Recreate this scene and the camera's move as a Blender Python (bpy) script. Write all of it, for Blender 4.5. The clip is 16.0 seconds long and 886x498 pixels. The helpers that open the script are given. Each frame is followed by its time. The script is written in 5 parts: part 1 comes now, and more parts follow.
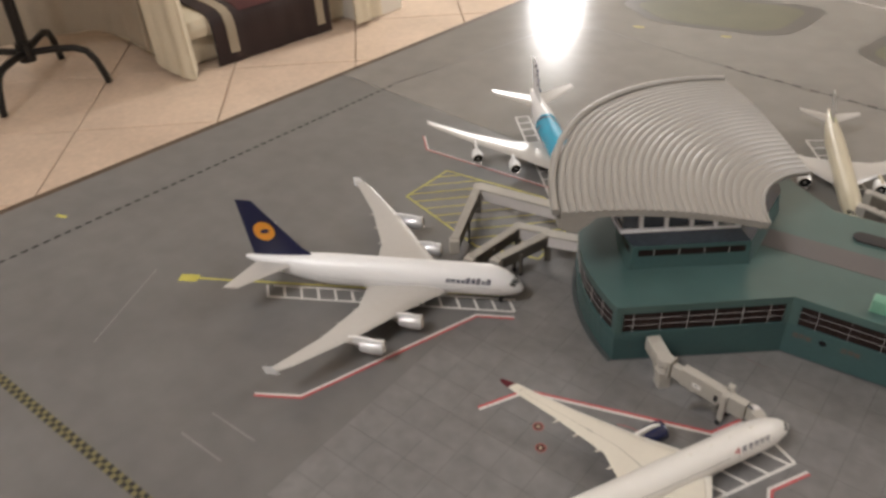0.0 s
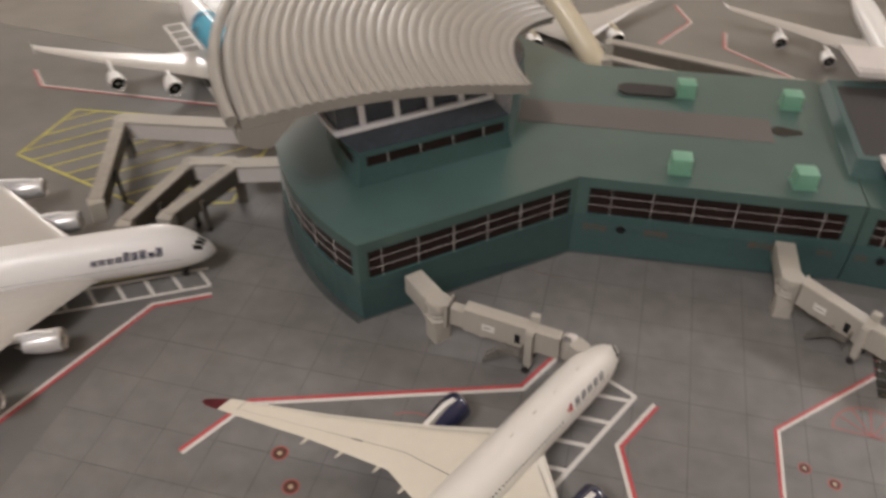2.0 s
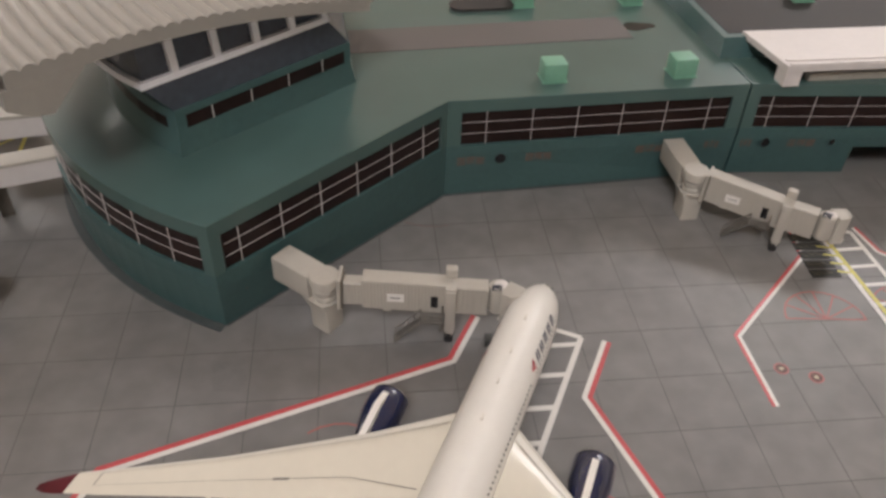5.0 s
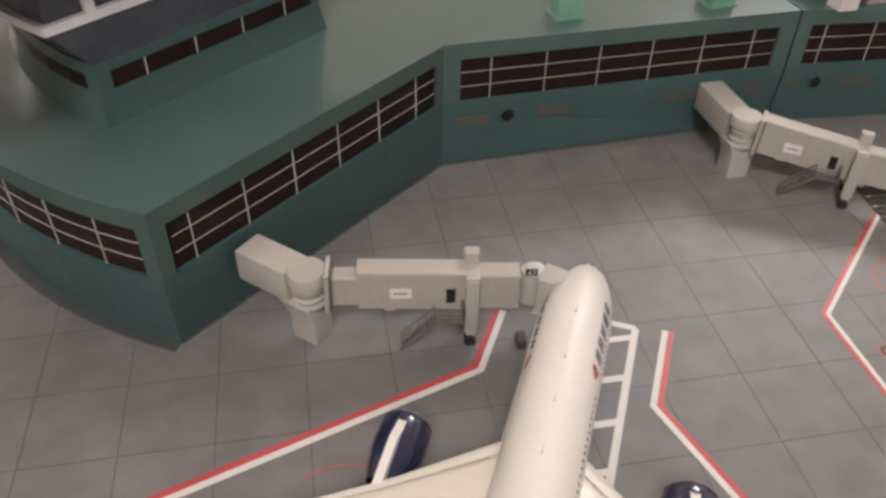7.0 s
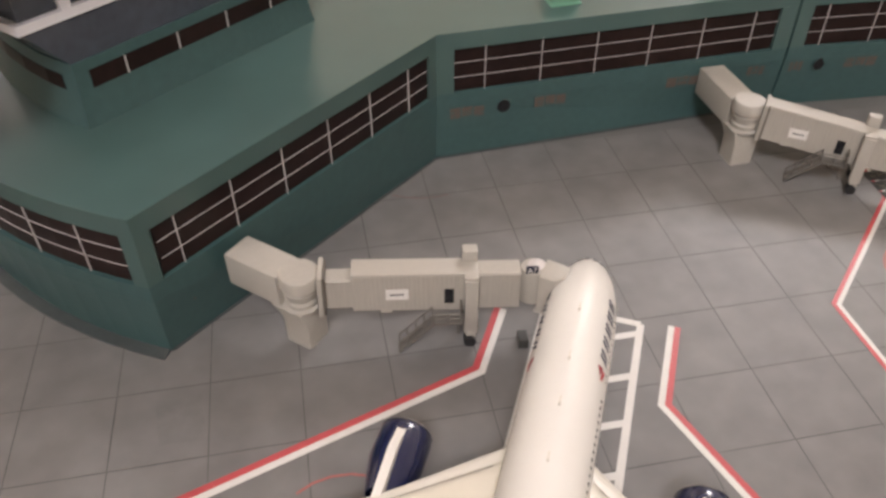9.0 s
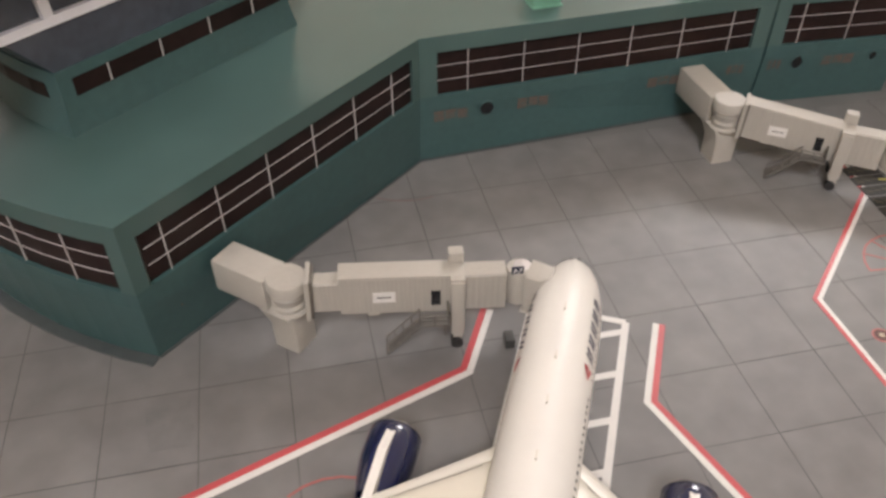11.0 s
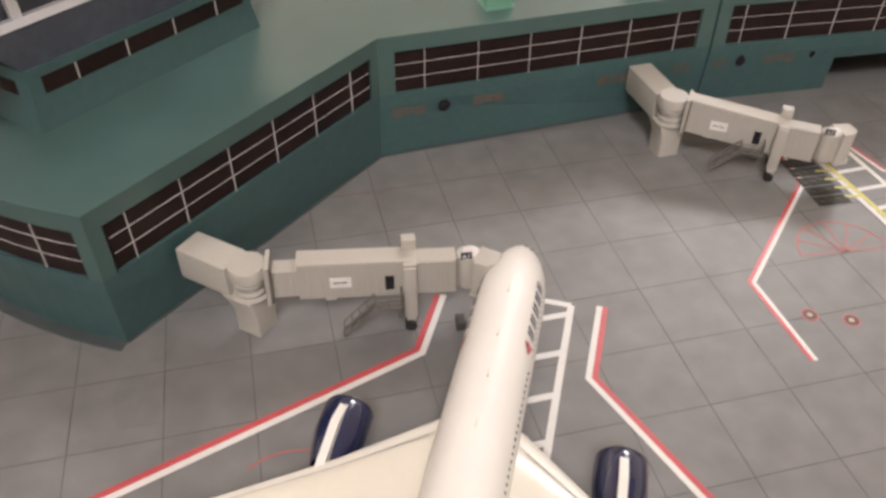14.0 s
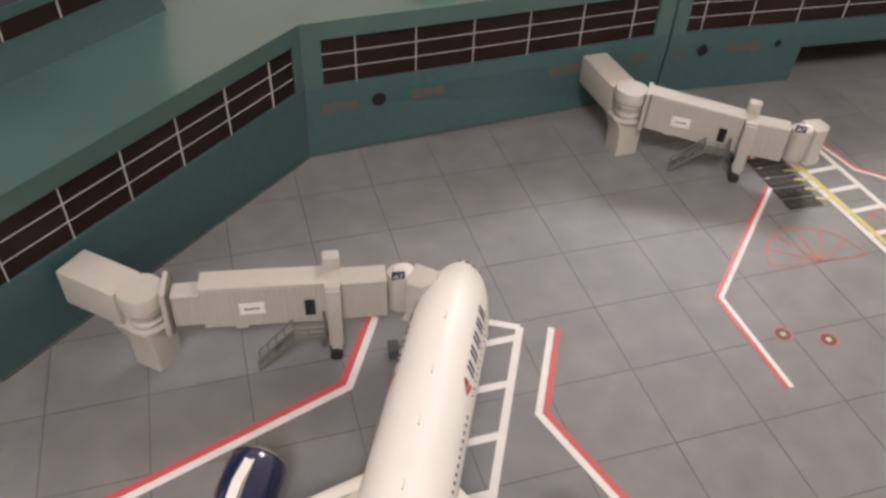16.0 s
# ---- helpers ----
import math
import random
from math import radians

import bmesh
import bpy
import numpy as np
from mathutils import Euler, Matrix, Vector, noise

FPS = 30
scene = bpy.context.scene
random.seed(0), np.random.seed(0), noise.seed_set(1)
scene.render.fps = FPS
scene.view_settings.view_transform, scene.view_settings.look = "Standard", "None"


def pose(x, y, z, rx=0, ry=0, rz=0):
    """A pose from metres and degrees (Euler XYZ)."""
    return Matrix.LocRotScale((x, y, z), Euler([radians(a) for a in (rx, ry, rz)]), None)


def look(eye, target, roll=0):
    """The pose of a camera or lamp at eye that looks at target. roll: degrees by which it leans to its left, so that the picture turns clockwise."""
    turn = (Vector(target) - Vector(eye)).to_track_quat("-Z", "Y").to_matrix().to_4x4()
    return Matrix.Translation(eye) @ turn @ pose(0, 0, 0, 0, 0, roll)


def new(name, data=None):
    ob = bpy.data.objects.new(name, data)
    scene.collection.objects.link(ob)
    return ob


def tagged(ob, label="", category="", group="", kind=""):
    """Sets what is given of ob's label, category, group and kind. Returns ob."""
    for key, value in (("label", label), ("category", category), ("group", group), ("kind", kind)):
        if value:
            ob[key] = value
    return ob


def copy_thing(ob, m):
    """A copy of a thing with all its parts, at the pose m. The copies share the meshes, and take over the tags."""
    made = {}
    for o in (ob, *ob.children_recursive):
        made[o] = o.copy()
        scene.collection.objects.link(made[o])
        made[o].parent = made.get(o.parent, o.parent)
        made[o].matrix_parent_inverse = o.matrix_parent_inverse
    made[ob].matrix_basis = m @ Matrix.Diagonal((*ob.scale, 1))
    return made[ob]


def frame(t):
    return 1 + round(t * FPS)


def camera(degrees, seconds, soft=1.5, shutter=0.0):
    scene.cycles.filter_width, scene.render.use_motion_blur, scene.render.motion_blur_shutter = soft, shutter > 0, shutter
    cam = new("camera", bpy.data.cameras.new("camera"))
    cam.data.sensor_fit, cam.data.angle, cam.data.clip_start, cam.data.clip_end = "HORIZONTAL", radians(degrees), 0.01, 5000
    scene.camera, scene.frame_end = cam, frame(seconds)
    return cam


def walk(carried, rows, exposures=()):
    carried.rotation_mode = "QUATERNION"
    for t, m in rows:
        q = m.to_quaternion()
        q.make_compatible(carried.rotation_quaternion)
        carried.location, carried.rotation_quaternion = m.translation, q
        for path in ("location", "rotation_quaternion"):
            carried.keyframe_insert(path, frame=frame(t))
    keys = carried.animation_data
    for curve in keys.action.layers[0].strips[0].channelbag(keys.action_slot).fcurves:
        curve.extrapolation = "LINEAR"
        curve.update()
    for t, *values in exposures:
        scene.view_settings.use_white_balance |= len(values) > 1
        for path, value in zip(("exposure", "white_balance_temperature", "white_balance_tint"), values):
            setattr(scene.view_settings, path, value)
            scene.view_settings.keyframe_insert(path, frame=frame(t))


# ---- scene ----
EXPOSURES = [(0.0, -0.28, 6150, 11), (1.0, -0.5, 6170, 11), (1.5, -0.47, 6230, 12), (2.0, -0.33, 6280, 13), (2.5, -0.25, 6280, 14), (3.0, -0.02, 6280, 14), (3.5, -0.36, 6220, 14), (4.0, -0.3, 6130, 12), (6.5, -0.14, 6280, 16), (7.0, 0.0, 6280, 16), (7.5, 0.28, 6300, 17),
             (8.0, 0.17, 6320, 17), (10.5, 0.2, 6220, 14), (11.0, 0.18, 6220, 14), (12.0, 0.26, 6650, 20), (13.5, 0.3, 6430, 17), (14.5, 0.22, 6170, 14), (15.0, 0.15, 6170, 15), (16.0, 0.2, 6170, 15)]
cam = camera(57.85, 16.0, soft=2.9, shutter=0.5)
PATH = [
    (0, (0.0327, -0.3663, 0.2992), (-0.1060, -0.1637, 0.1270), -1.90),
    (0.3, (0.0114, -0.3459, 0.2834), (-0.1202, -0.1366, 0.1134), -1.72),
    (0.5, (0.0035, -0.3321, 0.2735), (-0.1208, -0.1169, 0.1054), -1.41),
    (1, (0.0004, -0.2953, 0.2505), (-0.1070, -0.0739, 0.0789), -2.04),
    (1.5, (0.0077, -0.2641, 0.2275), (-0.0700, -0.0404, 0.0433), -1.77),
    (2, (-0.0066, -0.2612, 0.2111), (-0.0470, -0.0328, 0.0208), -0.05),
    (2.5, (-0.0185, -0.2534, 0.1914), (-0.0188, -0.0231, -0.0008), 1.36),
    (3, (-0.0324, -0.2537, 0.1828), (-0.0112, -0.0203, -0.0045), 2.88),
    (3.5, (-0.0426, -0.2537, 0.1796), (-0.0128, -0.0230, -0.0098), 3.20),
    (4, (-0.0438, -0.2471, 0.1780), (-0.0085, -0.0169, -0.0111), 2.52),
    (6.5, (-0.0498, -0.1943, 0.1369), (0.0098, 0.0267, -0.0570), 1.81),
    (7, (-0.0500, -0.1862, 0.1310), (0.0107, 0.0347, -0.0626), 1.03),
    (7.5, (-0.0483, -0.1787, 0.1261), (0.0122, 0.0406, -0.0696), 0.67),
    (8, (-0.0459, -0.1789, 0.1271), (0.0129, 0.0392, -0.0703), 0.15),
    (10.5, (-0.0521, -0.1826, 0.1291), (0.0124, 0.0356, -0.0663), -0.51),
    (11, (-0.0482, -0.1813, 0.1295), (0.0173, 0.0357, -0.0670), -0.34),
    (11.5, (-0.0459, -0.1814, 0.1302), (0.0207, 0.0354, -0.0662), -0.31),
    (12, (-0.0458, -0.1859, 0.1323), (0.0224, 0.0298, -0.0647), -0.19),
    (12.5, (-0.0468, -0.1923, 0.1339), (0.0220, 0.0237, -0.0625), -0.28),
    (13, (-0.0494, -0.1969, 0.1340), (0.0196, 0.0193, -0.0621), -0.31),
    (13.5, (-0.0480, -0.1973, 0.1324), (0.0225, 0.0180, -0.0642), 0.04),
    (14, (-0.0449, -0.1926, 0.1333), (0.0271, 0.0233, -0.0623), 0.26),
    (14.5, (-0.0403, -0.1861, 0.1282), (0.0357, 0.0286, -0.0670), 0.76),
    (15, (-0.0358, -0.1746, 0.1222), (0.0458, 0.0365, -0.0747), 1.51),
    (15.5, (-0.0339, -0.1725, 0.1203), (0.0505, 0.0365, -0.0778), 1.86),
    (16, (-0.0327, -0.1745, 0.1227), (0.0528, 0.0335, -0.0758), 2.25),
]
walk(cam, [(t, look(eye, target, roll)) for t, eye, target, roll in PATH], EXPOSURES)

# ---- world, sun, large lights ----
world = bpy.data.worlds.new("world")
scene.world = world
world.use_nodes = True
world.node_tree.nodes["Background"].inputs[0].default_value = (1.0, 0.82, 0.62, 1)
world.node_tree.nodes["Background"].inputs[1].default_value = 0.02


def lamp(name, kind, place, target, power, colour, size):
    data = bpy.data.lights.new(name, kind)
    data.energy, data.color = power, colour
    if kind == "AREA":
        data.shape, data.size = "DISK", size
    else:
        data.shadow_soft_size = size
    ob = new(name, data)
    ob.matrix_world = look(place, target)
    return ob


lamp("ceiling_light_source", "AREA", (-0.60, -1.45, 1.93), (-0.1, -0.2, 0.0), 28.5, (0.985, 0.965, 0.975), 0.70)
lamp("ceiling_light_source", "AREA", (1.75, 1.75, 1.93), (0.4, 0.3, 0.0), 30.0, (0.985, 0.965, 0.975), 0.85)
lamp("floor_lamp_source", "POINT", (-1.69, 3.22, 0.93), (0, 0, 0), 68.0, (1.0, 0.95, 0.88), 0.08)

# ---- materials ----
MM = 0.001


def material(name, colour, rough=0.5, metal=0.0, vary=0.12, large=40.0, fine=400.0, bump=0.0, coat=0.0, rand=0.0, second=None, mixat=0.55, streak=None, ior=1.5, laid=False):
    m = bpy.data.materials.new(name)
    m.use_nodes = True
    nt = m.node_tree
    bsdf = nt.nodes["Principled BSDF"]
    coords = nt.nodes.new("ShaderNodeTexCoord")
    src = coords.outputs["Object"]
    if laid:  # one pattern running on over many pieces
        src = nt.nodes.new("ShaderNodeNewGeometry").outputs["Position"]
    if streak:
        mp = nt.nodes.new("ShaderNodeMapping")
        mp.inputs["Scale"].default_value = streak
        nt.links.new(src, mp.inputs["Vector"])
        src = mp.outputs["Vector"]
    big, small = nt.nodes.new("ShaderNodeTexNoise"), nt.nodes.new("ShaderNodeTexNoise")
    for n, s, d in ((big, large, 4.0), (small, fine, 3.0)):
        n.inputs["Scale"].default_value, n.inputs["Detail"].default_value = s, d
        nt.links.new(src, n.inputs["Vector"])
    add = nt.nodes.new("ShaderNodeMath")
    add.operation = "MULTIPLY_ADD"
    nt.links.new(small.outputs["Fac"], add.inputs[0])
    add.inputs[1].default_value = 0.45
    half = nt.nodes.new("ShaderNodeMath")
    half.operation = "MULTIPLY"
    half.inputs[1].default_value = 0.55
    nt.links.new(big.outputs["Fac"], half.inputs[0])
    nt.links.new(half.outputs[0], add.inputs[2])
    value = add.outputs[0]
    if rand:
        info = nt.nodes.new("ShaderNodeObjectInfo")
        jig = nt.nodes.new("ShaderNodeMath")
        jig.operation = "MULTIPLY_ADD"
        nt.links.new(info.outputs["Random"], jig.inputs[0])
        jig.inputs[1].default_value = rand
        nt.links.new(value, jig.inputs[2])
        off = nt.nodes.new("ShaderNodeMath")
        off.operation = "SUBTRACT"
        nt.links.new(jig.outputs[0], off.inputs[0])
        off.inputs[1].default_value = rand / 2
        value = off.outputs[0]
    ramp = nt.nodes.new("ShaderNodeValToRGB")
    dark = second or tuple(c * (1 - vary) for c in colour)
    light = tuple(min(1.0, c * (1 + vary)) for c in colour)
    e = ramp.color_ramp.elements
    e[0].position, e[0].color = 0.3, (*dark, 1)
    e[1].position, e[1].color = 0.7, (*light, 1)
    if second:
        mid = e.new(mixat)
        mid.color = (*colour, 1)
    nt.links.new(value, ramp.inputs[0])
    nt.links.new(ramp.outputs[0], bsdf.inputs["Base Color"])
    rr = nt.nodes.new("ShaderNodeMapRange")
    rr.inputs["To Min"].default_value, rr.inputs["To Max"].default_value = rough * 0.85, min(1.0, rough * 1.15)
    nt.links.new(value, rr.inputs["Value"])
    nt.links.new(rr.outputs[0], bsdf.inputs["Roughness"])
    bsdf.inputs["Metallic"].default_value = metal
    bsdf.inputs["Coat Weight"].default_value = coat
    bsdf.inputs["Coat Roughness"].default_value = 0.2
    bsdf.inputs["IOR"].default_value = ior
    if bump:
        b = nt.nodes.new("ShaderNodeBump")
        b.inputs["Strength"].default_value, b.inputs["Distance"].default_value = bump, 0.0006
        nt.links.new(small.outputs["Fac"], b.inputs["Height"])
        nt.links.new(b.outputs["Normal"], bsdf.inputs["Normal"])
    return m


def glow(name, colour, strength):
    m = bpy.data.materials.new(name)
    m.use_nodes = True
    b = m.node_tree.nodes["Principled BSDF"]
    b.inputs["Base Color"].default_value = (*colour, 1)
    b.inputs["Emission Color"].default_value = (*colour, 1)
    b.inputs["Emission Strength"].default_value = strength
    return m


APRON = material("apron_print", (0.172, 0.167, 0.164), 0.48, vary=0.24, large=15, fine=120, rand=0.035, bump=0.012, laid=True)
APRON_BASE = material("apron_print_base", (0.149, 0.145, 0.141), 0.34, vary=0.19, large=9, fine=60, bump=0.01)
APRON_FAR = material("apron_print_far", (0.222, 0.213, 0.197), 0.15, vary=0.14, large=6, fine=40, bump=0.015)
STAIN = material("apron_stain", (0.158, 0.154, 0.151), 0.5, vary=0.2, large=60, fine=300)
JOINT = material("joint_print", (0.090, 0.085, 0.082), 0.5, vary=0.4, large=45, fine=200)
GRASS = material("grass_print", (0.13, 0.135, 0.085), 0.35, vary=0.22, large=30, fine=300)
ASPHALT = material("asphalt_print", (0.10, 0.095, 0.088), 0.35, vary=0.2, large=30)
PALE_LINE = material("pale_line", (0.24, 0.23, 0.225), 0.5, vary=0.2, large=60)
WHITE_LINE = material("white_line", (0.66, 0.64, 0.61), 0.42, vary=0.06, large=60)
RED_LINE = material("red_line", (0.47, 0.072, 0.080), 0.42, vary=0.12, large=60)
PALE_RED = material("pale_red_line", (0.36, 0.115, 0.105), 0.45, vary=0.15, large=60)
FAINT_RED = material("faint_red_line", (0.20, 0.13, 0.125), 0.45, vary=0.15, large=60)
YELLOW_LINE = material("yellow_line", (0.55, 0.50, 0.10), 0.42, vary=0.12, large=60)
DIM_MARK = material("dim_mark_print", (0.105, 0.095, 0.050), 0.42, vary=0.25, large=60)
DULL_YELLOW = material("dull_yellow_print", (0.17, 0.15, 0.065), 0.42, vary=0.25, large=60)
BLACK_LINE = material("black_line", (0.022, 0.021, 0.019), 0.6, vary=0.2, large=60)
GREEN = material("green_paint", (0.065, 0.118, 0.110), 0.29, vary=0.12, large=14, fine=70, coat=0.3)
GREEN_LOW = material("green_wall_paint", (0.048, 0.099, 0.099), 0.36, vary=0.14, large=30, fine=500, bump=0.04)
GREY_ROOF = material("grey_roof", (0.115, 0.105, 0.104), 0.5, vary=0.08, large=40, fine=600)
DARK_ROOF = material("dark_roof", (0.040, 0.037, 0.037), 0.6, vary=0.14, large=30, fine=500, ior=1.35)
MAROON_TIP = material("maroon_print", (0.10, 0.010, 0.018), 0.3, vary=0.2)
PALE_MARK = material("pale_mark", (0.46, 0.38, 0.26), 0.45, vary=0.2, large=60)
BROWN_MARK = material("brown_mark", (0.10, 0.035, 0.025), 0.45, vary=0.2, large=60)
DARK_GREY = material("dark_vent", (0.055, 0.055, 0.052), 0.45, vary=0.2, large=80)
# dark tone that stands for the shade along the terminal's foot
FOOT_SHADE = material("foot_shade_grey", (0.060, 0.070, 0.072), 0.45, vary=0.2, large=40)
GLASS_BROWN = material("brown_glass", (0.020, 0.011, 0.010), 0.30, vary=0.35, large=60, ior=1.28)
GLASS_BLUE = material("blue_glass", (0.060, 0.070, 0.090), 0.14, vary=0.2, large=50)
BAR = material("window_bar", (0.50, 0.47, 0.46), 0.5, vary=0.10)
FRAME_WHITE = material("frame_white", (0.82, 0.81, 0.85), 0.45, vary=0.05)
CANOPY = material("canopy_plastic", (0.315, 0.30, 0.275), 0.36, vary=0.06, large=30, fine=500, coat=0.1)
MINT = material("mint_plastic", (0.17, 0.36, 0.26), 0.5, vary=0.08, large=80, fine=700, bump=0.08)
CREAM = material("printed_resin", (0.43, 0.405, 0.36), 0.5, vary=0.05, large=60, fine=900, bump=0.12)
CREAM_RIB = material("ribbed_resin", (0.41, 0.385, 0.34), 0.55, vary=0.08, large=120, fine=900, streak=(14, 14, 1))
DUSTY_CREAM = material("dusty_resin", (0.36, 0.335, 0.295), 0.55, vary=0.15, large=80)
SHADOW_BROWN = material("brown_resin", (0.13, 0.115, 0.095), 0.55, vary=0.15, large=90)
SLAB_WHITE = material("white_resin", (0.64, 0.605, 0.59), 0.45, vary=0.05, large=60)
STEEL = material("grey_steel", (0.20, 0.19, 0.175), 0.45, 0.4, vary=0.15, large=150)
RUBBER = material("black_rubber", (0.018, 0.018, 0.019), 0.6, vary=0.3, large=150)
PLANE_WHITE = material("airliner_white", (0.86, 0.86, 0.865), 0.33, vary=0.015, large=6, fine=25, coat=0.2)
PLANE_CREAM = material("airliner_off_white", (0.76, 0.74, 0.70), 0.42, vary=0.03, large=30, fine=140, coat=0.05)
SLAT_CREAM = material("slat_cream", (0.72, 0.69, 0.62), 0.35, vary=0.03, large=40, coat=0.1)
WING_GREY = material("wing_cream", (0.68, 0.64, 0.55), 0.30, vary=0.035, large=40, coat=0.2)
WING_DULL = material("wing_grey", (0.50, 0.48, 0.45), 0.30, vary=0.05, large=40, coat=0.2)
PANEL = material("panel_line", (0.27, 0.245, 0.21), 0.5)
NAVY = material("navy_gloss", (0.012, 0.016, 0.055), 0.14, vary=0.15, large=50, coat=0.6)
NAVY_MATT = material("navy_print", (0.012, 0.014, 0.055), 0.35, vary=0.1)
BLUE_TITLE = material("dark_blue_print", (0.018, 0.020, 0.055), 0.4)
ORANGE = material("orange_print", (0.80, 0.33, 0.03), 0.35, vary=0.05)
TURQ = material("turquoise_paint", (0.03, 0.40, 0.64), 0.25, vary=0.06, coat=0.4)
RED = material("red_print", (0.30, 0.025, 0.035), 0.3, vary=0.1)
PALE_TAIL = material("pale_yellow_paint", (0.52, 0.55, 0.22), 0.3, vary=0.06)
BLACK = material("black_gloss", (0.012, 0.012, 0.014), 0.2)
SILVER = material("silver_paint", (0.62, 0.62, 0.63), 0.30, 0.35, vary=0.06, large=60)
REAR_CREAM = material("cream_paint", (0.55, 0.50, 0.37), 0.32, vary=0.05, large=40, coat=0.1)
METAL = material("bare_metal", (0.60, 0.58, 0.55), 0.25, 0.9, vary=0.06)
FADED = material("faded_orange_print", (0.112, 0.084, 0.070), 0.5, vary=0.3, large=350, fine=1200, second=(0.053, 0.112, 0.108), mixat=0.5)
SIGN_WHITE = material("sign_white", (0.75, 0.73, 0.70), 0.4)
SIGN_NAVY = material("sign_navy", (0.02, 0.022, 0.045), 0.35)
TILE = material("floor_tile", (0.75, 0.60, 0.475), 0.20, vary=0.12, large=5, fine=60, rand=0.10, laid=True)
GROUT = material("grout", (0.36, 0.26, 0.19), 0.8, large=30)
WOOD_EDGE = material("table_edge", (0.075, 0.045, 0.024), 0.5, vary=0.2, large=20)
PLASTER = material("plaster", (0.82, 0.79, 0.73), 0.7, vary=0.04, large=3, fine=80, bump=0.1)
CEILING = material("ceiling_paint", (0.78, 0.74, 0.68), 0.8, vary=0.02, large=3, fine=80)
CLOTH = material("cream_cloth", (0.70, 0.63, 0.49), 0.85, vary=0.10, large=8, fine=500, bump=0.3)
# cream cloth again, darkened to carry the shade on the cover's left length
SHADED_CLOTH = material("shaded_cloth", (0.36, 0.305, 0.235), 0.9, vary=0.14, large=8, fine=500, bump=0.3)
THROW = material("dark_throw", (0.030, 0.017, 0.016), 0.85, vary=0.35, large=10, fine=600, bump=0.4)
MAROON = material("maroon_throw", (0.070, 0.018, 0.018), 0.85, vary=0.3, large=10, fine=600, bump=0.4)
STRIPE = material("throw_stripe", (0.36, 0.30, 0.22), 0.85, vary=0.15, large=20, fine=600, bump=0.3)
BLACK_METAL = material("black_metal", (0.02, 0.018, 0.017), 0.4, 0.5)
LAMP_GLOW = glow("lamp_glow", (1.0, 0.92, 0.80), 14.0)
GLOBE_GLOW = glow("globe_glow", (1.0, 0.90, 0.76), 22.0)


# ---- mesh helpers (numbers in millimetres) ----
def part(name, bm, mat, parent=None, label="", smooth=False, kind=""):
    bmesh.ops.remove_doubles(bm, verts=bm.verts, dist=1e-5)
    bmesh.ops.recalc_face_normals(bm, faces=bm.faces)
    bmesh.ops.scale(bm, vec=(MM, MM, MM), verts=bm.verts)
    me = bpy.data.meshes.new(name)
    bm.to_mesh(me)
    bm.free()
    me.materials.append(mat)
    if smooth:
        me.shade_smooth()
        me.set_sharp_from_angle(angle=radians(38))
    ob = new(name, me)
    if parent:
        ob.parent = parent
    if label or kind:
        tagged(ob, label, kind=kind)
    return ob


def thing(name, place, label, category, group="", kind="", turn=0.0):
    ob = new(name)
    ob.matrix_world = pose(place[0] * MM, place[1] * MM, place[2] * MM, 0, 0, turn)
    ob.empty_display_size = 0.01
    return tagged(ob, label, category, group, kind)


def bevelled(bm, width, segments=2):
    edges = [e for e in bm.edges if len(e.link_faces) == 2 and e.calc_face_angle(0) > 0.5]
    bmesh.ops.bevel(bm, geom=edges, offset=width, segments=segments, affect="EDGES", profile=0.6, clamp_overlap=True)
    return bm


def box(bm, c, s, turn=0.0, tilt=0.0):
    m = Matrix.Translation(c) @ Matrix.Rotation(radians(turn), 4, "Z") @ Matrix.Rotation(radians(tilt), 4, "Y") @ Matrix.Diagonal((*s, 1))
    bmesh.ops.create_cube(bm, size=1, matrix=m)
    return bm


def rbox(c, s, turn=0.0, tilt=0.0, r=0.3):
    return bevelled(box(bmesh.new(), c, s, turn, tilt), r)


def prism(bm, poly, z0, z1):
    a = [bm.verts.new((x, y, z0)) for x, y in poly]
    b = [bm.verts.new((x, y, z1)) for x, y in poly]
    bm.faces.new(a)
    bm.faces.new(b)
    for i in range(len(poly)):
        j = (i + 1) % len(poly)
        bm.faces.new((a[i], a[j], b[j], b[i]))
    return bm


def loft(bm, rings, cap=True):
    rows = [[bm.verts.new(p) for p in ring] for ring in rings]
    n = len(rows[0])
    for a, b in zip(rows, rows[1:]):
        for i in range(n):
            bm.faces.new((a[i], a[(i + 1) % n], b[(i + 1) % n], b[i]))
    if cap:
        bm.faces.new(rows[0])
        bm.faces.new(rows[-1])
    return bm


def rod(bm, p, q, r, n=8):
    p, q = Vector(p), Vector(q)
    m = Matrix.Translation((p + q) / 2) @ (q - p).to_track_quat("Z", "Y").to_matrix().to_4x4()
    bmesh.ops.create_cone(bm, cap_ends=True, segments=n, radius1=r, radius2=r, depth=(q - p).length, matrix=m)
    return bm


def tube(points, r, n=10):
    bm = bmesh.new()
    rings = []
    pts = [Vector(p) for p in points]
    for i, p in enumerate(pts):
        d = (pts[min(i + 1, len(pts) - 1)] - pts[max(i - 1, 0)]).normalized()
        side = d.cross(Vector((0, 0, 1)))
        side = side.normalized() if side.length > 1e-4 else Vector((1, 0, 0))
        up = side.cross(d)
        rings.append([p + side * r * math.cos(2 * math.pi * k / n) + up * r * math.sin(2 * math.pi * k / n) for k in range(n)])
    return loft(bm, rings)


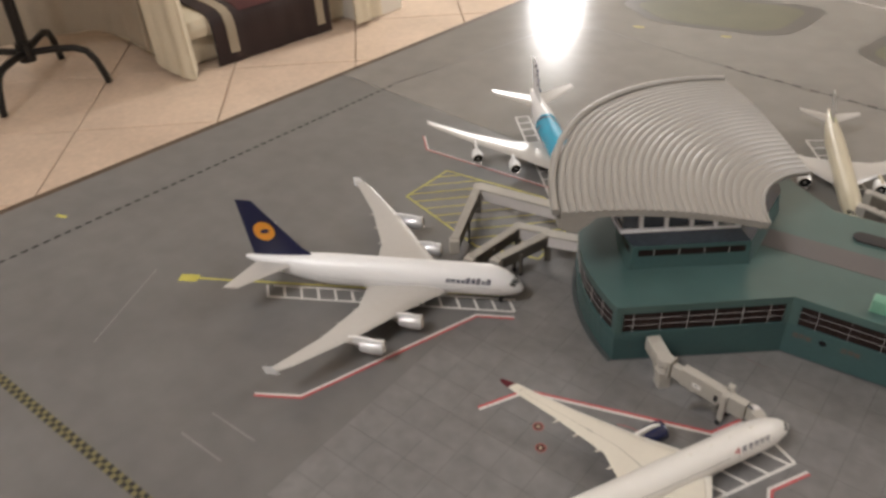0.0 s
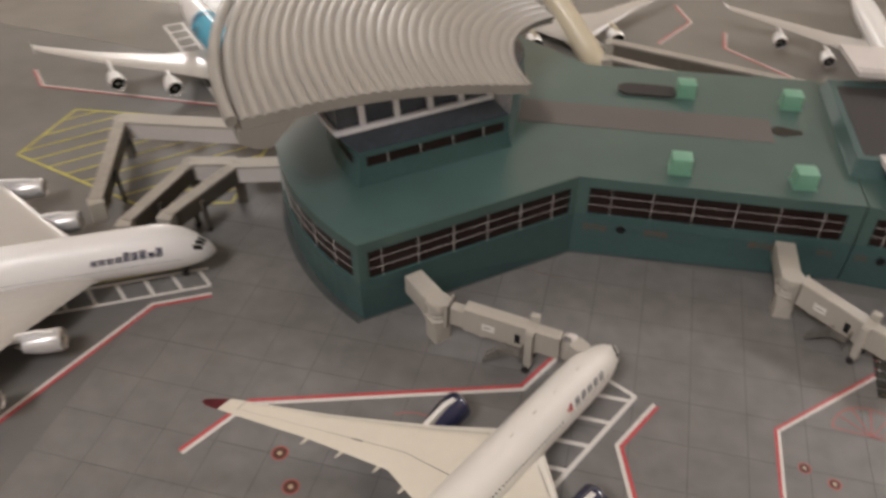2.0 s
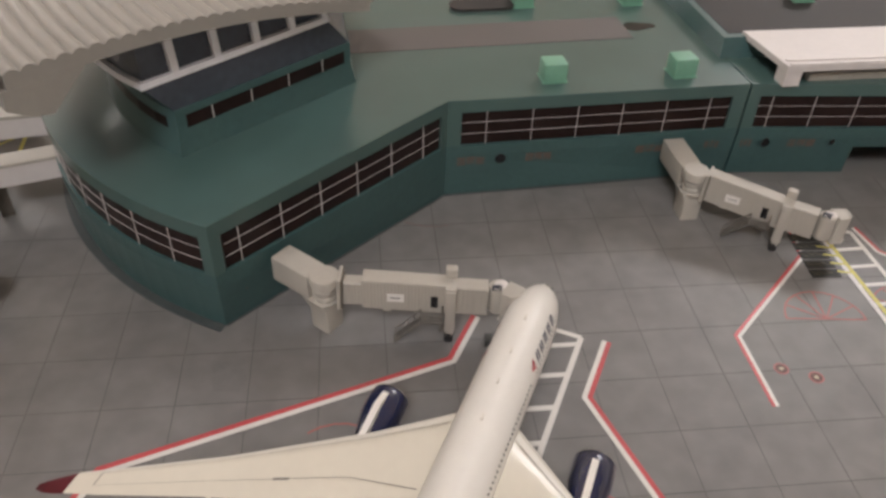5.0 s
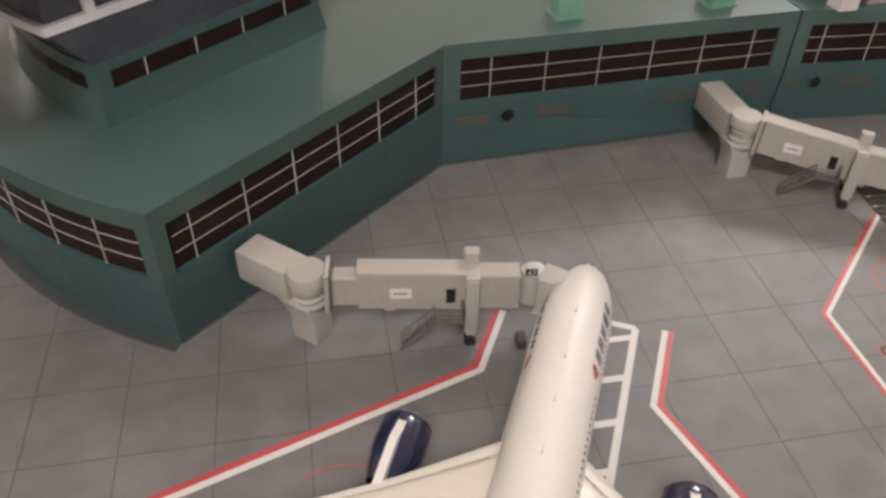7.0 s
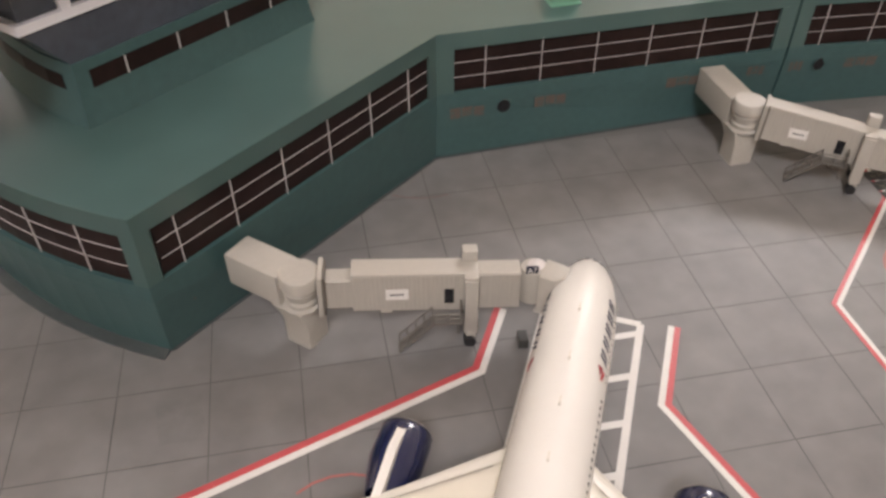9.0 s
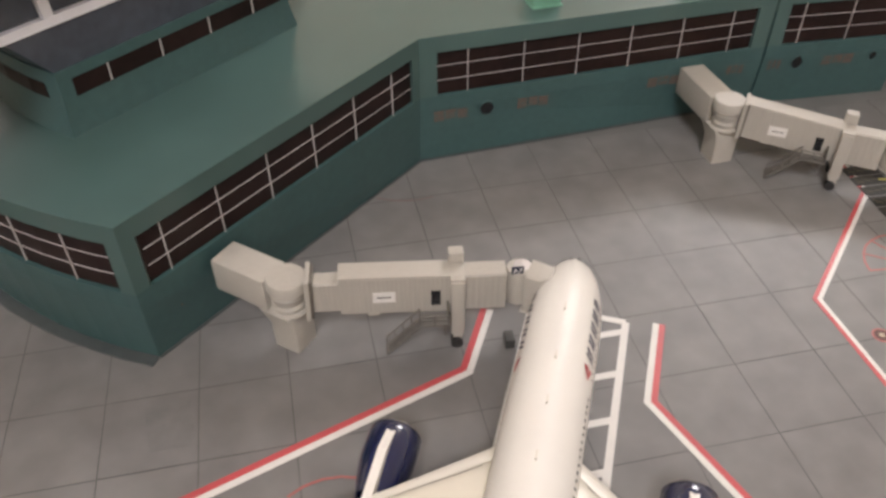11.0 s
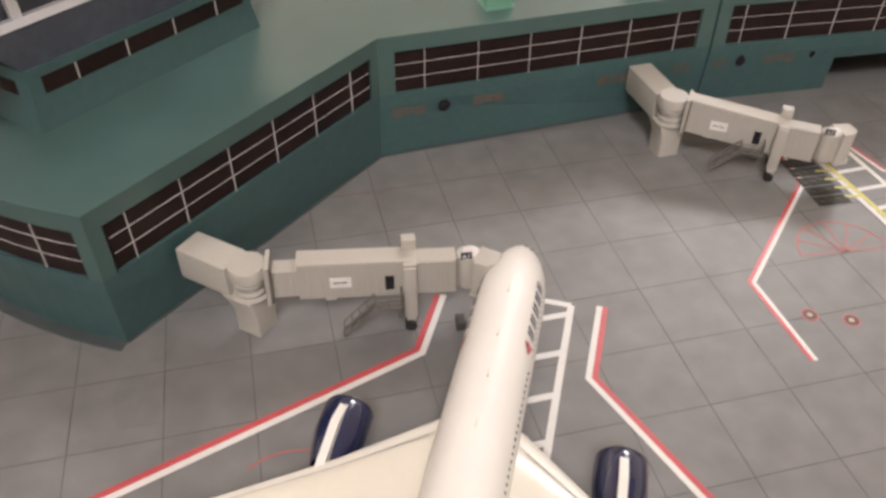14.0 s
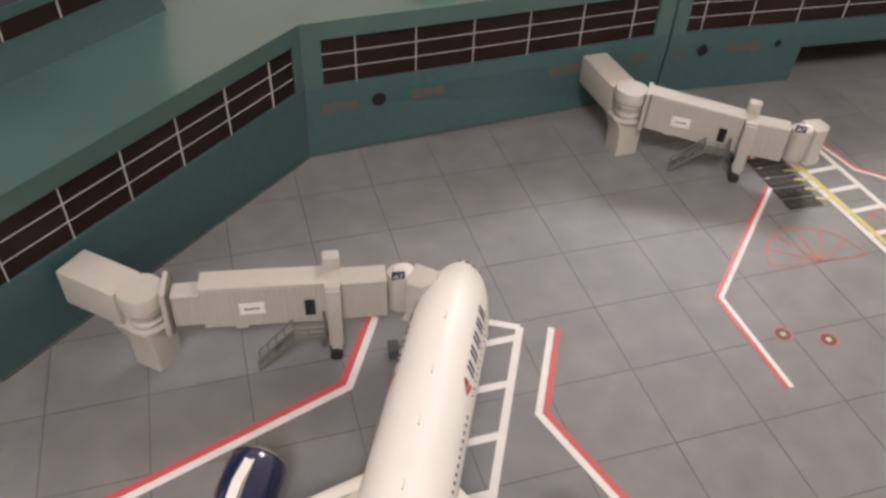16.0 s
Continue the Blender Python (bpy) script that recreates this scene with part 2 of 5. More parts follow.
def band(points, width, shift=0.0):
    """A mitred ribbon along a line, shifted to its left."""
    pts = [Vector(p) for p in points]
    left, right = [], []
    for i, p in enumerate(pts):
        d0 = (p - pts[i - 1]).normalized() if i else (pts[1] - p).normalized()
        d1 = (pts[i + 1] - p).normalized() if i < len(pts) - 1 else d0
        n0, n1 = Vector((-d0.y, d0.x)), Vector((-d1.y, d1.x))
        n = (n0 + n1).normalized()
        k = 1 / max(0.35, n.dot(n0))
        left.append(p + n * k * (shift + width / 2))
        right.append(p + n * k * (shift - width / 2))
    return [tuple(p) for p in left + right[::-1]]


def ribbon(bm, points, width, z, shift=0.0):
    poly = band(points, width, shift)
    n = len(poly) // 2
    for i in range(n - 1):
        prism(bm, [poly[i], poly[i + 1], poly[2 * n - 2 - i], poly[2 * n - 1 - i]], z - 0.05, z)
    return bm


AXIS = 48.0


def mirror(p):
    return (p[0], 2 * AXIS - p[1])


# ---- the room ----
FLOOR = -760.0
K = 1.41
GRID = 9.7  # degrees by which tiles and table lean from the terminal's axes


def turned(x, y, about=(0, 0), deg=-GRID):
    c, s = math.cos(radians(deg)), math.sin(radians(deg))
    return (about[0] + c * x - s * y, about[1] + s * x + c * y)


def on_floor(x, y):
    """A place on the floor, spread out from below the start of the walk."""
    return (3.5 + K * (x - 3.5), -332.0 + K * (y + 332.0))


room = thing("room_walls", (0, 0, FLOOR), "cream plastered walls round the room", "wall", kind="structure")
X0, X1, Y0, Y1, H = -4300, 2900, -3000, 4700, 2800
for name, c, s in (("wall_west", (X0 - 60, (Y0 + Y1) / 2, H / 2), (120, Y1 - Y0 + 240, H)), ("wall_east", (X1 + 60, (Y0 + Y1) / 2, H / 2), (120, Y1 - Y0 + 240, H)),
                   ("wall_south", ((X0 + X1) / 2, Y0 - 60, H / 2), (X1 - X0, 120, H)), ("wall_north", ((X0 + X1) / 2, Y1 + 60, H / 2), (X1 - X0, 120, H))):
    part(name, box(bmesh.new(), c, s), PLASTER, room)
ceil = part("ceiling", box(bmesh.new(), ((X0 + X1) / 2, (Y0 + Y1) / 2, FLOOR + H + 50), (X1 - X0 + 240, Y1 - Y0 + 240, 100)), CEILING)
tagged(ceil, "plain white painted ceiling", "ceiling", kind="structure")
floor = part("floor", box(bmesh.new(), ((X0 + X1) / 2, (Y0 + Y1) / 2, FLOOR - 30), (X1 - X0 + 240, Y1 - Y0 + 240, 50)), GROUT)
tagged(floor, "terracotta beige ceramic tile floor with dark joints", "floor", kind="structure")
fixture = thing("ceiling_lamp", (1750, 1750, FLOOR + H), "round white ceiling lamp, lit", "lamp", group="ceiling lamps")
bm = bmesh.new()
bmesh.ops.create_cone(bm, cap_ends=True, segments=40, radius1=370, radius2=400, depth=70, matrix=Matrix.Translation((0, 0, -35)))
part("diffuser", bevelled(bm, 12), LAMP_GLOW, fixture, "glowing opal diffuser", smooth=True)
bm = bmesh.new()
bmesh.ops.create_cone(bm, cap_ends=True, segments=40, radius1=415, radius2=415, depth=12, matrix=Matrix.Translation((0, 0, -6)))
part("rim", bm, SIGN_WHITE, fixture)
copy_thing(fixture, pose(-0.60, -1.45, (FLOOR + H) * MM))
stand_lamp = thing("floor_lamp", (-1690, 3220, FLOOR), "standing lamp with a glowing globe shade", "lamp")
bm = bmesh.new()
bmesh.ops.create_uvsphere(bm, u_segments=24, v_segments=16, radius=95, matrix=Matrix.Translation((0, 0, 1690)))
part("shade", bm, GLOBE_GLOW, stand_lamp, "glowing opal globe", smooth=True).visible_shadow = False
part("pole", rod(bmesh.new(), (0, 0, 20), (0, 0, 1600), 12, 12), BLACK_METAL, stand_lamp, smooth=True)
part("base_plate", bevelled(rod(bmesh.new(), (0, 0, 0), (0, 0, 22), 140, 32), 4), BLACK_METAL, stand_lamp, smooth=True)

# ---- the table with its printed mats ----
EDGE = Vector((-509.4, -137.1))


def on_table(u, v):
    """u to the right of the table's edge, v along it."""
    a = radians(80.3)
    e, r = Vector((math.cos(a), math.sin(a))), Vector((math.sin(a), -math.cos(a)))
    p = EDGE + r * u + e * v
    return (p.x, p.y)


table = thing("display_table", (0, 0, FLOOR), "low table with a thin brown wooden edge carrying the airport", "table")
top = [on_table(0, -650), on_table(1500, -650), on_table(1500, 1500), on_table(0, 1500)]
part("tabletop", bevelled(prism(bmesh.new(), top, -FLOOR - 26, -FLOOR - 1.0), 1.5), WOOD_EDGE, table)
for u, v in ((40, -610), (1460, -610), (40, 1460), (1460, 1460)):
    x, y = on_table(u, v)
    part("leg", rbox((x, y, (-FLOOR - 26) / 2), (60, 60, -FLOOR - 26), -GRID, r=4), WOOD_EDGE, table)
SEAM = 322.0
mat = part("apron_mat", prism(bmesh.new(), [on_table(8, -646), on_table(1496, -646), on_table(1496, SEAM - 0.3), on_table(8, SEAM - 0.3)], -1.0, -0.12), APRON_BASE)
tagged(mat, "printed grey airport apron mat with painted stand lines", "mat", kind="structure")
mat_far = part("runway_mat", prism(bmesh.new(), [on_table(8, SEAM), on_table(1496, SEAM), on_table(1496, 1496), on_table(8, 1496)], -1.0, -0.02), APRON_FAR)
tagged(mat_far, "glossy printed grey taxiway mat with grass islands", "mat", kind="structure")


def line(name, points, width, material_, z=0.08, shift=0.0, parent=None):
    return part(name, ribbon(bmesh.new(), points, width, z, shift), material_, parent or mat)


# ---- the terminal ----
def arc(cx, cy, r, a0, a1, n):
    return [(cx + r * math.cos(radians(a0 + (a1 - a0) * i / n)), cy + r * math.sin(radians(a0 + (a1 - a0) * i / n))) for i in range(n + 1)]


ARC_C, ARC_R = (-10.0, AXIS), 120.0
half = math.degrees(math.asin(102.0 / ARC_R))
END_ARC = arc(*ARC_C, ARC_R, 180 + half, 180 - half, 36)  # from the south corner round the west to the north corner
SOUTH = [(105.4, 0.0), (0.0, 0.0), END_ARC[0]]
NORTH = [END_ARC[-1], (0.0, 96.0), (105.4, 96.0)]
LOWER = SOUTH[:-1] + END_ARC + NORTH[1:]


def grown(poly, d, closed=True):
    """The outline pushed outwards (it runs clockwise)."""
    out = []
    n = len(poly)
    for i, p in enumerate(poly):
        p, a, b = Vector(p), Vector(poly[i - 1]), Vector(poly[(i + 1) % n])
        d0, d1 = (p - a).normalized(), (b - p).normalized()
        n0, n1 = Vector((-d0.y, d0.x)), Vector((-d1.y, d1.x))
        m = (n0 + n1).normalized()
        q = p - m * (-d) / max(0.3, m.dot(n0))
        out.append((q.x, q.y))
    return out


UPPER = grown(LOWER, 1.4)
UPPER[0], UPPER[-1] = (105.4, UPPER[0][1]), (105.4, UPPER[-1][1])
INNER = grown(LOWER, 0.4)
for i in (1, 2 + len(END_ARC)):  # the upper walls meet a little behind the foot of the inner corners
    back = 1.6 if i == 1 else -1.6
    UPPER[i] = (UPPER[i][0], UPPER[i][1] + back)
    INNER[i] = (INNER[i][0], INNER[i][1] + back)
INNER[0], INNER[-1] = (105.4, INNER[0][1]), (105.4, INNER[-1][1])
ROOF, SILL, HEAD, LEDGE = 37.0, 19.8, 32.4, 15.8

terminal = thing("terminal_pier", (0, 0, 0), "green model airport terminal pier with dark window bands", "terminal building")
part("lower_wall", loft(bmesh.new(), [[(x, y, 0.0) for x, y in LOWER], [(x, y, LEDGE + 0.02) for x, y in UPPER]]), GREEN_LOW, terminal, "green painted ground floor wall")
# shadow band round the curved end, made as a thin dark ring
bm = bmesh.new()
for a0, a1 in zip(END_ARC, END_ARC[1:]):
    o0, o1 = [tuple(Vector(ARC_C) + (Vector(p) - Vector(ARC_C)) * 1.024) for p in (a0, a1)]
    prism(bm, [a0, a1, o1, o0], 0.0, 0.32)
part("foot_shade", bm, FOOT_SHADE, terminal, "thin dark band standing for the shade round the curved end")
# contact shadow of the straight walls, made as slim dark strips
for a0, a1 in ((SOUTH[0], SOUTH[1]), (SOUTH[1], SOUTH[2]), (NORTH[0], NORTH[1]), (NORTH[1], NORTH[2])):
    dd = (Vector(a1) - Vector(a0)).normalized()
    n = Vector((-dd.y, dd.x)) * 0.55
    part("foot_shade", prism(bmesh.new(), [a0, a1, tuple(Vector(a1) + n), tuple(Vector(a0) + n)], 0.0, 0.3), FOOT_SHADE, terminal)
part("core_wall", prism(bmesh.new(), INNER, LEDGE, 33.2), GLASS_BROWN, terminal, "dark brown window backing")
part("sill_band", prism(bmesh.new(), UPPER, LEDGE, SILL), GREEN_LOW, terminal)
part("roof", bevelled(prism(bmesh.new(), UPPER, HEAD, ROOF), 0.9, 3), GREEN, terminal, "glossy green roof slab", smooth=True)


def pier(bm, a_out, b_out, a_in, b_in, z0=SILL - 0.1, z1=HEAD + 0.1):
    prism(bm, [a_out, b_out, b_in, a_in], z0, z1)


def at(p, q, s):
    return (p[0] + (q[0] - p[0]) * s, p[1] + (q[1] - p[1]) * s)


def corner_pier(i, back, ahead):
    bm = bmesh.new()
    n = len(UPPER)
    u, v = UPPER[i], INNER[i]

    def along(j, dist):
        d = Vector(UPPER[j]) - Vector(u)
        s = min(1.0, dist / d.length)
        return at(u, UPPER[j], s), at(v, INNER[j], s)

    for j, dist in ((i - 1, back), ((i + 1) % n, ahead)):
        if dist:
            o, w = along(j, dist)
            pier(bm, u, o, v, w)
    return bm


NARC = len(END_ARC)
I_S, I_F, I_B, I_N = 1, 2, 1 + NARC, 2 + NARC
part("corner_pier", corner_pier(I_S, 4.8, 3.0), GREEN, terminal)
part("corner_pier", corner_pier(I_N, 3.0, 4.8), GREEN, terminal)
part("corner_pier", corner_pier(I_F, 3.5, 3.4), GREEN, terminal)
part("corner_pier", corner_pier(I_B, 3.4, 3.5), GREEN, terminal)
bm = bmesh.new()
pier(bm, (105.4, UPPER[0][1]), (100.3, UPPER[0][1]), (105.4, INNER[0][1]), (100.3, INNER[0][1]))
part("end_pier", bm, GREEN, terminal)
bm = bmesh.new()
pier(bm, (105.4, UPPER[-1][1]), (100.3, UPPER[-1][1]), (105.4, INNER[-1][1]), (100.3, INNER[-1][1]))
part("end_pier", bm, GREEN, terminal)
# blank wall between the end window and the middle of the curved end
bm = bmesh.new()
for k in range(I_F + 15, I_B - 15):
    pier(bm, UPPER[k], UPPER[k + 1], INNER[k], INNER[k + 1])
part("end_wall", bm, GREEN, terminal)


def window_bars(parent, p, q, count, first, pitch, z0=SILL, z1=HEAD, rows=2, r=0.23, out=0.35):
    """Slim bars standing in front of the dark glass between two plan points."""
    a, b = Vector(p), Vector(q)
    d = (b - a).normalized()
    n = Vector((d.y, -d.x)) * out
    L = (b - a).length
    turn = math.degrees(math.atan2(d.y, d.x))
    for k in range(count):
        s = first + pitch * k
        if 0 < s < L:
            c = a + d * s + n
            part("mullion", box(bmesh.new(), (c.x, c.y, (z0 + z1) / 2), (0.19, 0.32, z1 - z0), turn), BAR, parent)
    for k in range(rows):
        z = z0 + (z1 - z0) * (k + 1) / (rows + 1)
        c = (a + b) / 2 + n * 0.8
        part("transom", box(bmesh.new(), (c.x, c.y, z), (L, 0.2, 0.12), turn), BAR, parent)


g = -0.4
window_bars(terminal, (5.0, g + 1.5), (100.6, g), 7, 8.9, 15.75)
dS = (Vector(END_ARC[0]) - Vector((0, 0))).normalized()
q0, q1 = Vector(END_ARC[0]) - dS * 3.8, dS * 3.4 + Vector((0, 1.5))
inw = Vector((-0.6, 0.8)) * -0.4
window_bars(terminal, tuple(q0 + inw), tuple(q1 + inw), 6, 4.6, 14.45)
for k, (a, b) in enumerate(zip(INNER[I_F:I_F + 15], INNER[I_F + 1:I_F + 16])):
    window_bars(terminal, b, a, 1 if k % 2 else 0, 0.5, 5.0)

# round ports and faded signs on the lower wall
BATTER = 1.4 / LEDGE


def port(owner, x, y, r=1.95):
    rim = part("round_port", rod(bmesh.new(), (x, y + 1.0, 13.8), (x, y - BATTER * 13.8 - 0.2, 13.8), r, 20), BLACK, owner, "round black port")
    bm = tube([(x + (r + 0.1) * math.cos(2 * math.pi * k / 24), y - BATTER * 13.8 - 0.12, 13.8 + (r + 0.1) * math.sin(2 * math.pi * k / 24)) for k in range(25)], 0.16, 6)
    part("port_rim", bm, GREEN_LOW, rim, smooth=True)


def sink(x):
    """How far the wall head lies behind its foot line near the inner corner."""
    return 1.6 * max(0.0, 1 - abs(x) / (105.0 if x > 0 else 72.0))


def faded_sign(owner, p, q, z0, z1):
    """A worn painted bar on the leaning wall between two plan points of its foot."""
    p, q = Vector(p), Vector(q)
    dd = (q - p).normalized()
    n = Vector((dd.y, -dd.x))
    bm = bmesh.new()
    rings = []
    for z in (z0, z1):
        a0, b0 = p + n * BATTER * z + Vector((0, sink(p.x) * z / LEDGE)), q + n * BATTER * z + Vector((0, sink(q.x) * z / LEDGE))
        rings.append([(*(a0 - n * 0.3), z), (*(b0 - n * 0.3), z), (*(b0 + n * 0.06), z), (*(a0 + n * 0.06), z)])
    part("faded_sign", loft(bm, rings), FADED, owner, "worn orange bar")


port(terminal, 19.4, 1.15)
for x, w in ((9.0, 10.0), (33.0, 9.5), (73.5, 10.5), (97.0, 6.0)):
    for k in range(3):
        xa = x + (k - 1.5) * w / 3
        faded_sign(terminal, (xa + 0.25, 0.0), (xa + w / 3 - 0.25, 0.0), 11.9 + 0.4 * (k % 2), 15.0 - 0.3 * (k == 2))
for s in (10.0, 33.0):
    for k in range(3):
        c = dS * (90 - s - 3.2 * (k - 1))
        e = c - dS * 2.7
        faded_sign(terminal, tuple(c), tuple(e), 9.6, 12.6 - 0.4 * (k % 2))

# roof strip, vents
part("roof_strip", box(bmesh.new(), (25.0, AXIS - 0.3, ROOF + 0.06), (106.0, 19.0, 0.2)), GREY_ROOF, terminal, "flat grey strip along the roof")
bm = bmesh.new()
loop = arc(19.5, 73.0, 4.6, 90, 270, 10) + arc(36.0, 73.0, 4.6, -90, 90, 10)
prism(bm, loop, ROOF - 0.1, ROOF + 1.3)
vent = part("oval_vent", bevelled(bm, 0.2), DARK_GREY, terminal, "raised dark oval vent on the roof")
part("vent_lid", prism(bmesh.new(), grown(loop, -0.5), ROOF + 1.25, ROOF + 1.4), DARK_ROOF, vent)
bm = bmesh.new()
loop = arc(81.6, AXIS, 3.9, 90, 270, 8) + arc(88.5, AXIS, 1.9, -90, 90, 8)
prism(bm, loop, ROOF - 0.1, ROOF + 0.12)
part("small_vent", bm, BLACK, terminal, "small black oval hole")


def cooling_unit(x, y, z, turn=0.0):
    t = thing("cooling_unit", (x, y, z), "mint green plastic cooling unit on the roof", "cooling unit", group="cooling units on the roof", turn=turn)
    part("casing", rbox((0, 0, 3.4), (8.2, 7.4, 6.8), r=0.9), MINT, t, smooth=True)
    part("base", rbox((0, 0, 0.2), (8.8, 8.0, 0.5), r=0.15), MINT, t)
    return t


unit = cooling_unit(38.6, 11.3, ROOF)
for x, y, z in ((84.2, 9.2, ROOF), (44.0, 73.5, ROOF), (88.6, 70.6, ROOF), (150.7, 50.7, 43.75)):
    copy_thing(unit, pose(x * MM, y * MM, z * MM, 0, 0, random.uniform(-4, 4)))

# upper storey under the canopy
UP = [(-29.0, 17.8), (-81.0, -20.2)] + arc(-10.0, AXIS, 98.6, 223.8, 136.2, 16)[1:-1] + [(-81.0, 116.2), (-29.0, 78.2)]
part("upper_storey", bevelled(loft(bmesh.new(), [[(x, y, z) for x, y in grown(UP, d_)] for z, d_ in ((ROOF - 0.2, 1.5), (43.4, 0.0), (51.0, 0.0))]), 0.3), GREEN_LOW, terminal, "green upper storey with a dark window strip", smooth=True)
OUT = [(-35.4, 13.4), (-87.3, -24.8)] + arc(-10.0, AXIS, 106.3, 223.2, 136.8, 16)[1:-1] + [(-87.3, 120.8), (-35.4, 82.6)]
bm = bmesh.new()
loft(bm, [[(x, y, 50.9) for x, y in grown(UP, -0.3)], [(x, y, 60.4) for x, y in grown(OUT, -0.4)]])
part("sloping_glass", bm, GLASS_BLUE, terminal, "outward leaning dark blue glass")
inn = grown(OUT, -2.2)
bm = bmesh.new()
for i in range(len(OUT) - 1):
    prism(bm, [OUT[i], OUT[i + 1], inn[i + 1], inn[i]], 60.0, 61.9)
part("white_sill", bm, FRAME_WHITE, terminal, "white frame below the clerestory")


def canopy_height(k, u):
    """k from 0 at the hub edge to 1 at the outer edge, u across."""
    z = 63.0 + 14.0 * k + 4.6 * math.sin(math.pi * min(1, max(0, k))) + (2.0 + 4.0 * k) * max(0.0, 1 - u * u)
    return z + 2.3 - 1.0 * k - ((1.4 + 3.2 * k) * u if u > 0 else 0.0)


def canopy_under(x, y):
    r = math.hypot(21.6 - x, y - AXIS)
    k = (r - 54.0) / 112.0
    u = math.degrees(math.asin((y - AXIS) / r)) / 36.3
    return canopy_height(k, max(-1.0, min(1.0, u))) - 3.5


gl = grown(OUT, -1.6)
part("clerestory_glass", loft(bmesh.new(), [[(x, y, 61.0) for x, y in gl], [(x, y, canopy_under(x, y)) for x, y in gl]]), GLASS_BLUE, terminal, "dark clerestory glass")
A, B = Vector(OUT[0]), Vector(OUT[1])
for s in (0.02, 0.21, 0.41, 0.62, 0.83):
    c = A + (B - A) * s
    n = Vector((-0.59, 0.81)) * 1.0
    z1 = canopy_under(c.x + n.x, c.y + n.y) + 0.3
    bm = bmesh.new()
    q = [Vector((k, 0)) for k in (-0.9, 0.9)]
    dd = (B - A).normalized()
    prism(bm, [tuple(c + n * f + dd * k) for f, k in ((0.1, -1.1), (0.1, 1.1), (1.6, 1.1), (1.6, -1.1))], 61.5, z1)
    for v in bm.verts:
        if v.co.z > 62:
            v.co.x += dd.x * 0.9
            v.co.y += dd.y * 0.9
    part("clerestory_post", bm, FRAME_WHITE, terminal)
# dark window strip of the upper storey
a, b = Vector(UP[0]), Vector(UP[1])
d = (b - a).normalized()
nrm = Vector((-d.y, d.x))
if nrm.y > 0:
    nrm = -nrm
turn = math.degrees(math.atan2(d.y, d.x))
c = a + d * ((b - a).length / 2 - 0.3) + nrm * 0.02
part("window_strip", box(bmesh.new(), (c.x, c.y, 46.6), ((b - a).length - 6.0, 0.16, 4.0), turn), GLASS_BROWN, terminal)
for s in (11.8, 25.2, 39.0, 52.6):
    c = a + d * s + nrm * 0.12
    part("mullion", box(bmesh.new(), (c.x, c.y, 46.6), (0.34, 0.25, 4.0), turn), BAR, terminal)
bm = bmesh.new()
ro, ri = grown(UP, 0.12), grown(UP, -0.5)
for i in range(1, 6):
    s0 = 0.45 if i == 1 else 0.0
    p0, p1 = at(ro[i], ro[i + 1], s0), ro[i + 1]
    prism(bm, [p0, p1, ri[i + 1], at(ri[i], ri[i + 1], s0)], 44.4, 47.8)
part("window_strip", bm, GLASS_BROWN, terminal)


# ribbed fan canopy
def canopy_point(r, u, lift=0.0):
    """r from the hub, u from -1 at the front edge to 1 at the back edge."""
    k = (r - 54.0) / (166.0 - 54.0)
    ang = 36.3 * u if u < 0 else (43.5 + 2.0 * k) * u
    return (21.6 - r * math.cos(radians(ang)), AXIS + r * math.sin(radians(ang)), canopy_height(k, u) + lift)


canopy = thing("roof_canopy", (0, 0, 0), "cream ribbed fan-shaped canopy over the pier head", "canopy")
bm = bmesh.new()
RIBS, STEPS = 27, 44
rs = []
for i in range(RIBS * 6 + 1):
    r = 54.5 + (164.2 - 54.5) * i / (RIBS * 6)
    rs.append((r, 0.66 * abs(math.sin(math.pi * i / 6)) ** 0.8))
rows_top, rows_low = [], []
for r, bumpy in rs:
    rows_top.append([bm.verts.new(canopy_point(r, -1 + 2 * j / STEPS, bumpy * (0.9 + 0.7 * (r - 54.5) / 107.5))) for j in range(STEPS + 1)])
    rows_low.append([bm.verts.new(canopy_point(r, -1 + 2 * j / STEPS, -3.4)) for j in range(STEPS + 1)])
for rows in (rows_top, rows_low):
    for p, q in zip(rows, rows[1:]):
        for j in range(STEPS):
            bm.faces.new((p[j], p[j + 1], q[j + 1], q[j]))
for p, q, p2, q2 in zip(rows_top, rows_top[1:], rows_low, rows_low[1:]):
    for j in (0, STEPS):
        bm.faces.new((p[j], q[j], q2[j], p2[j]))
for p, q in ((rows_top[0], rows_low[0]), (rows_top[-1], rows_low[-1])):
    for j in range(STEPS):
        bm.faces.new((p[j], p[j + 1], q[j + 1], q[j]))
part("ribbed_shell", bm, CANOPY, canopy, "corrugated cream plastic shell", smooth=True)


rings = []
for j in range(49):
    u = -1 + 2 * j / 48
    rings.append([canopy_point(r, u, z) for r, z in ((145.6, -3.6), (155.5, -12.6), (160.5, -11.6), (165.8, -8.2), (165.8, -3.45), (146.0, -3.45))])
part("rim_beam", loft(bmesh.new(), rings), CANOPY, canopy, "deep grey beam under the outer edge")
part("edge_tube", tube([canopy_point(167.0, -1 + 2 * j / 48, 0.6) for j in range(49)], 2.2), CANOPY, canopy, "round tube along the outer edge", smooth=True)
part("inner_edge", tube([canopy_point(54.0, -1 + 2 * j / 30, 0.0) for j in range(31)], 1.0), CANOPY, canopy, smooth=True)

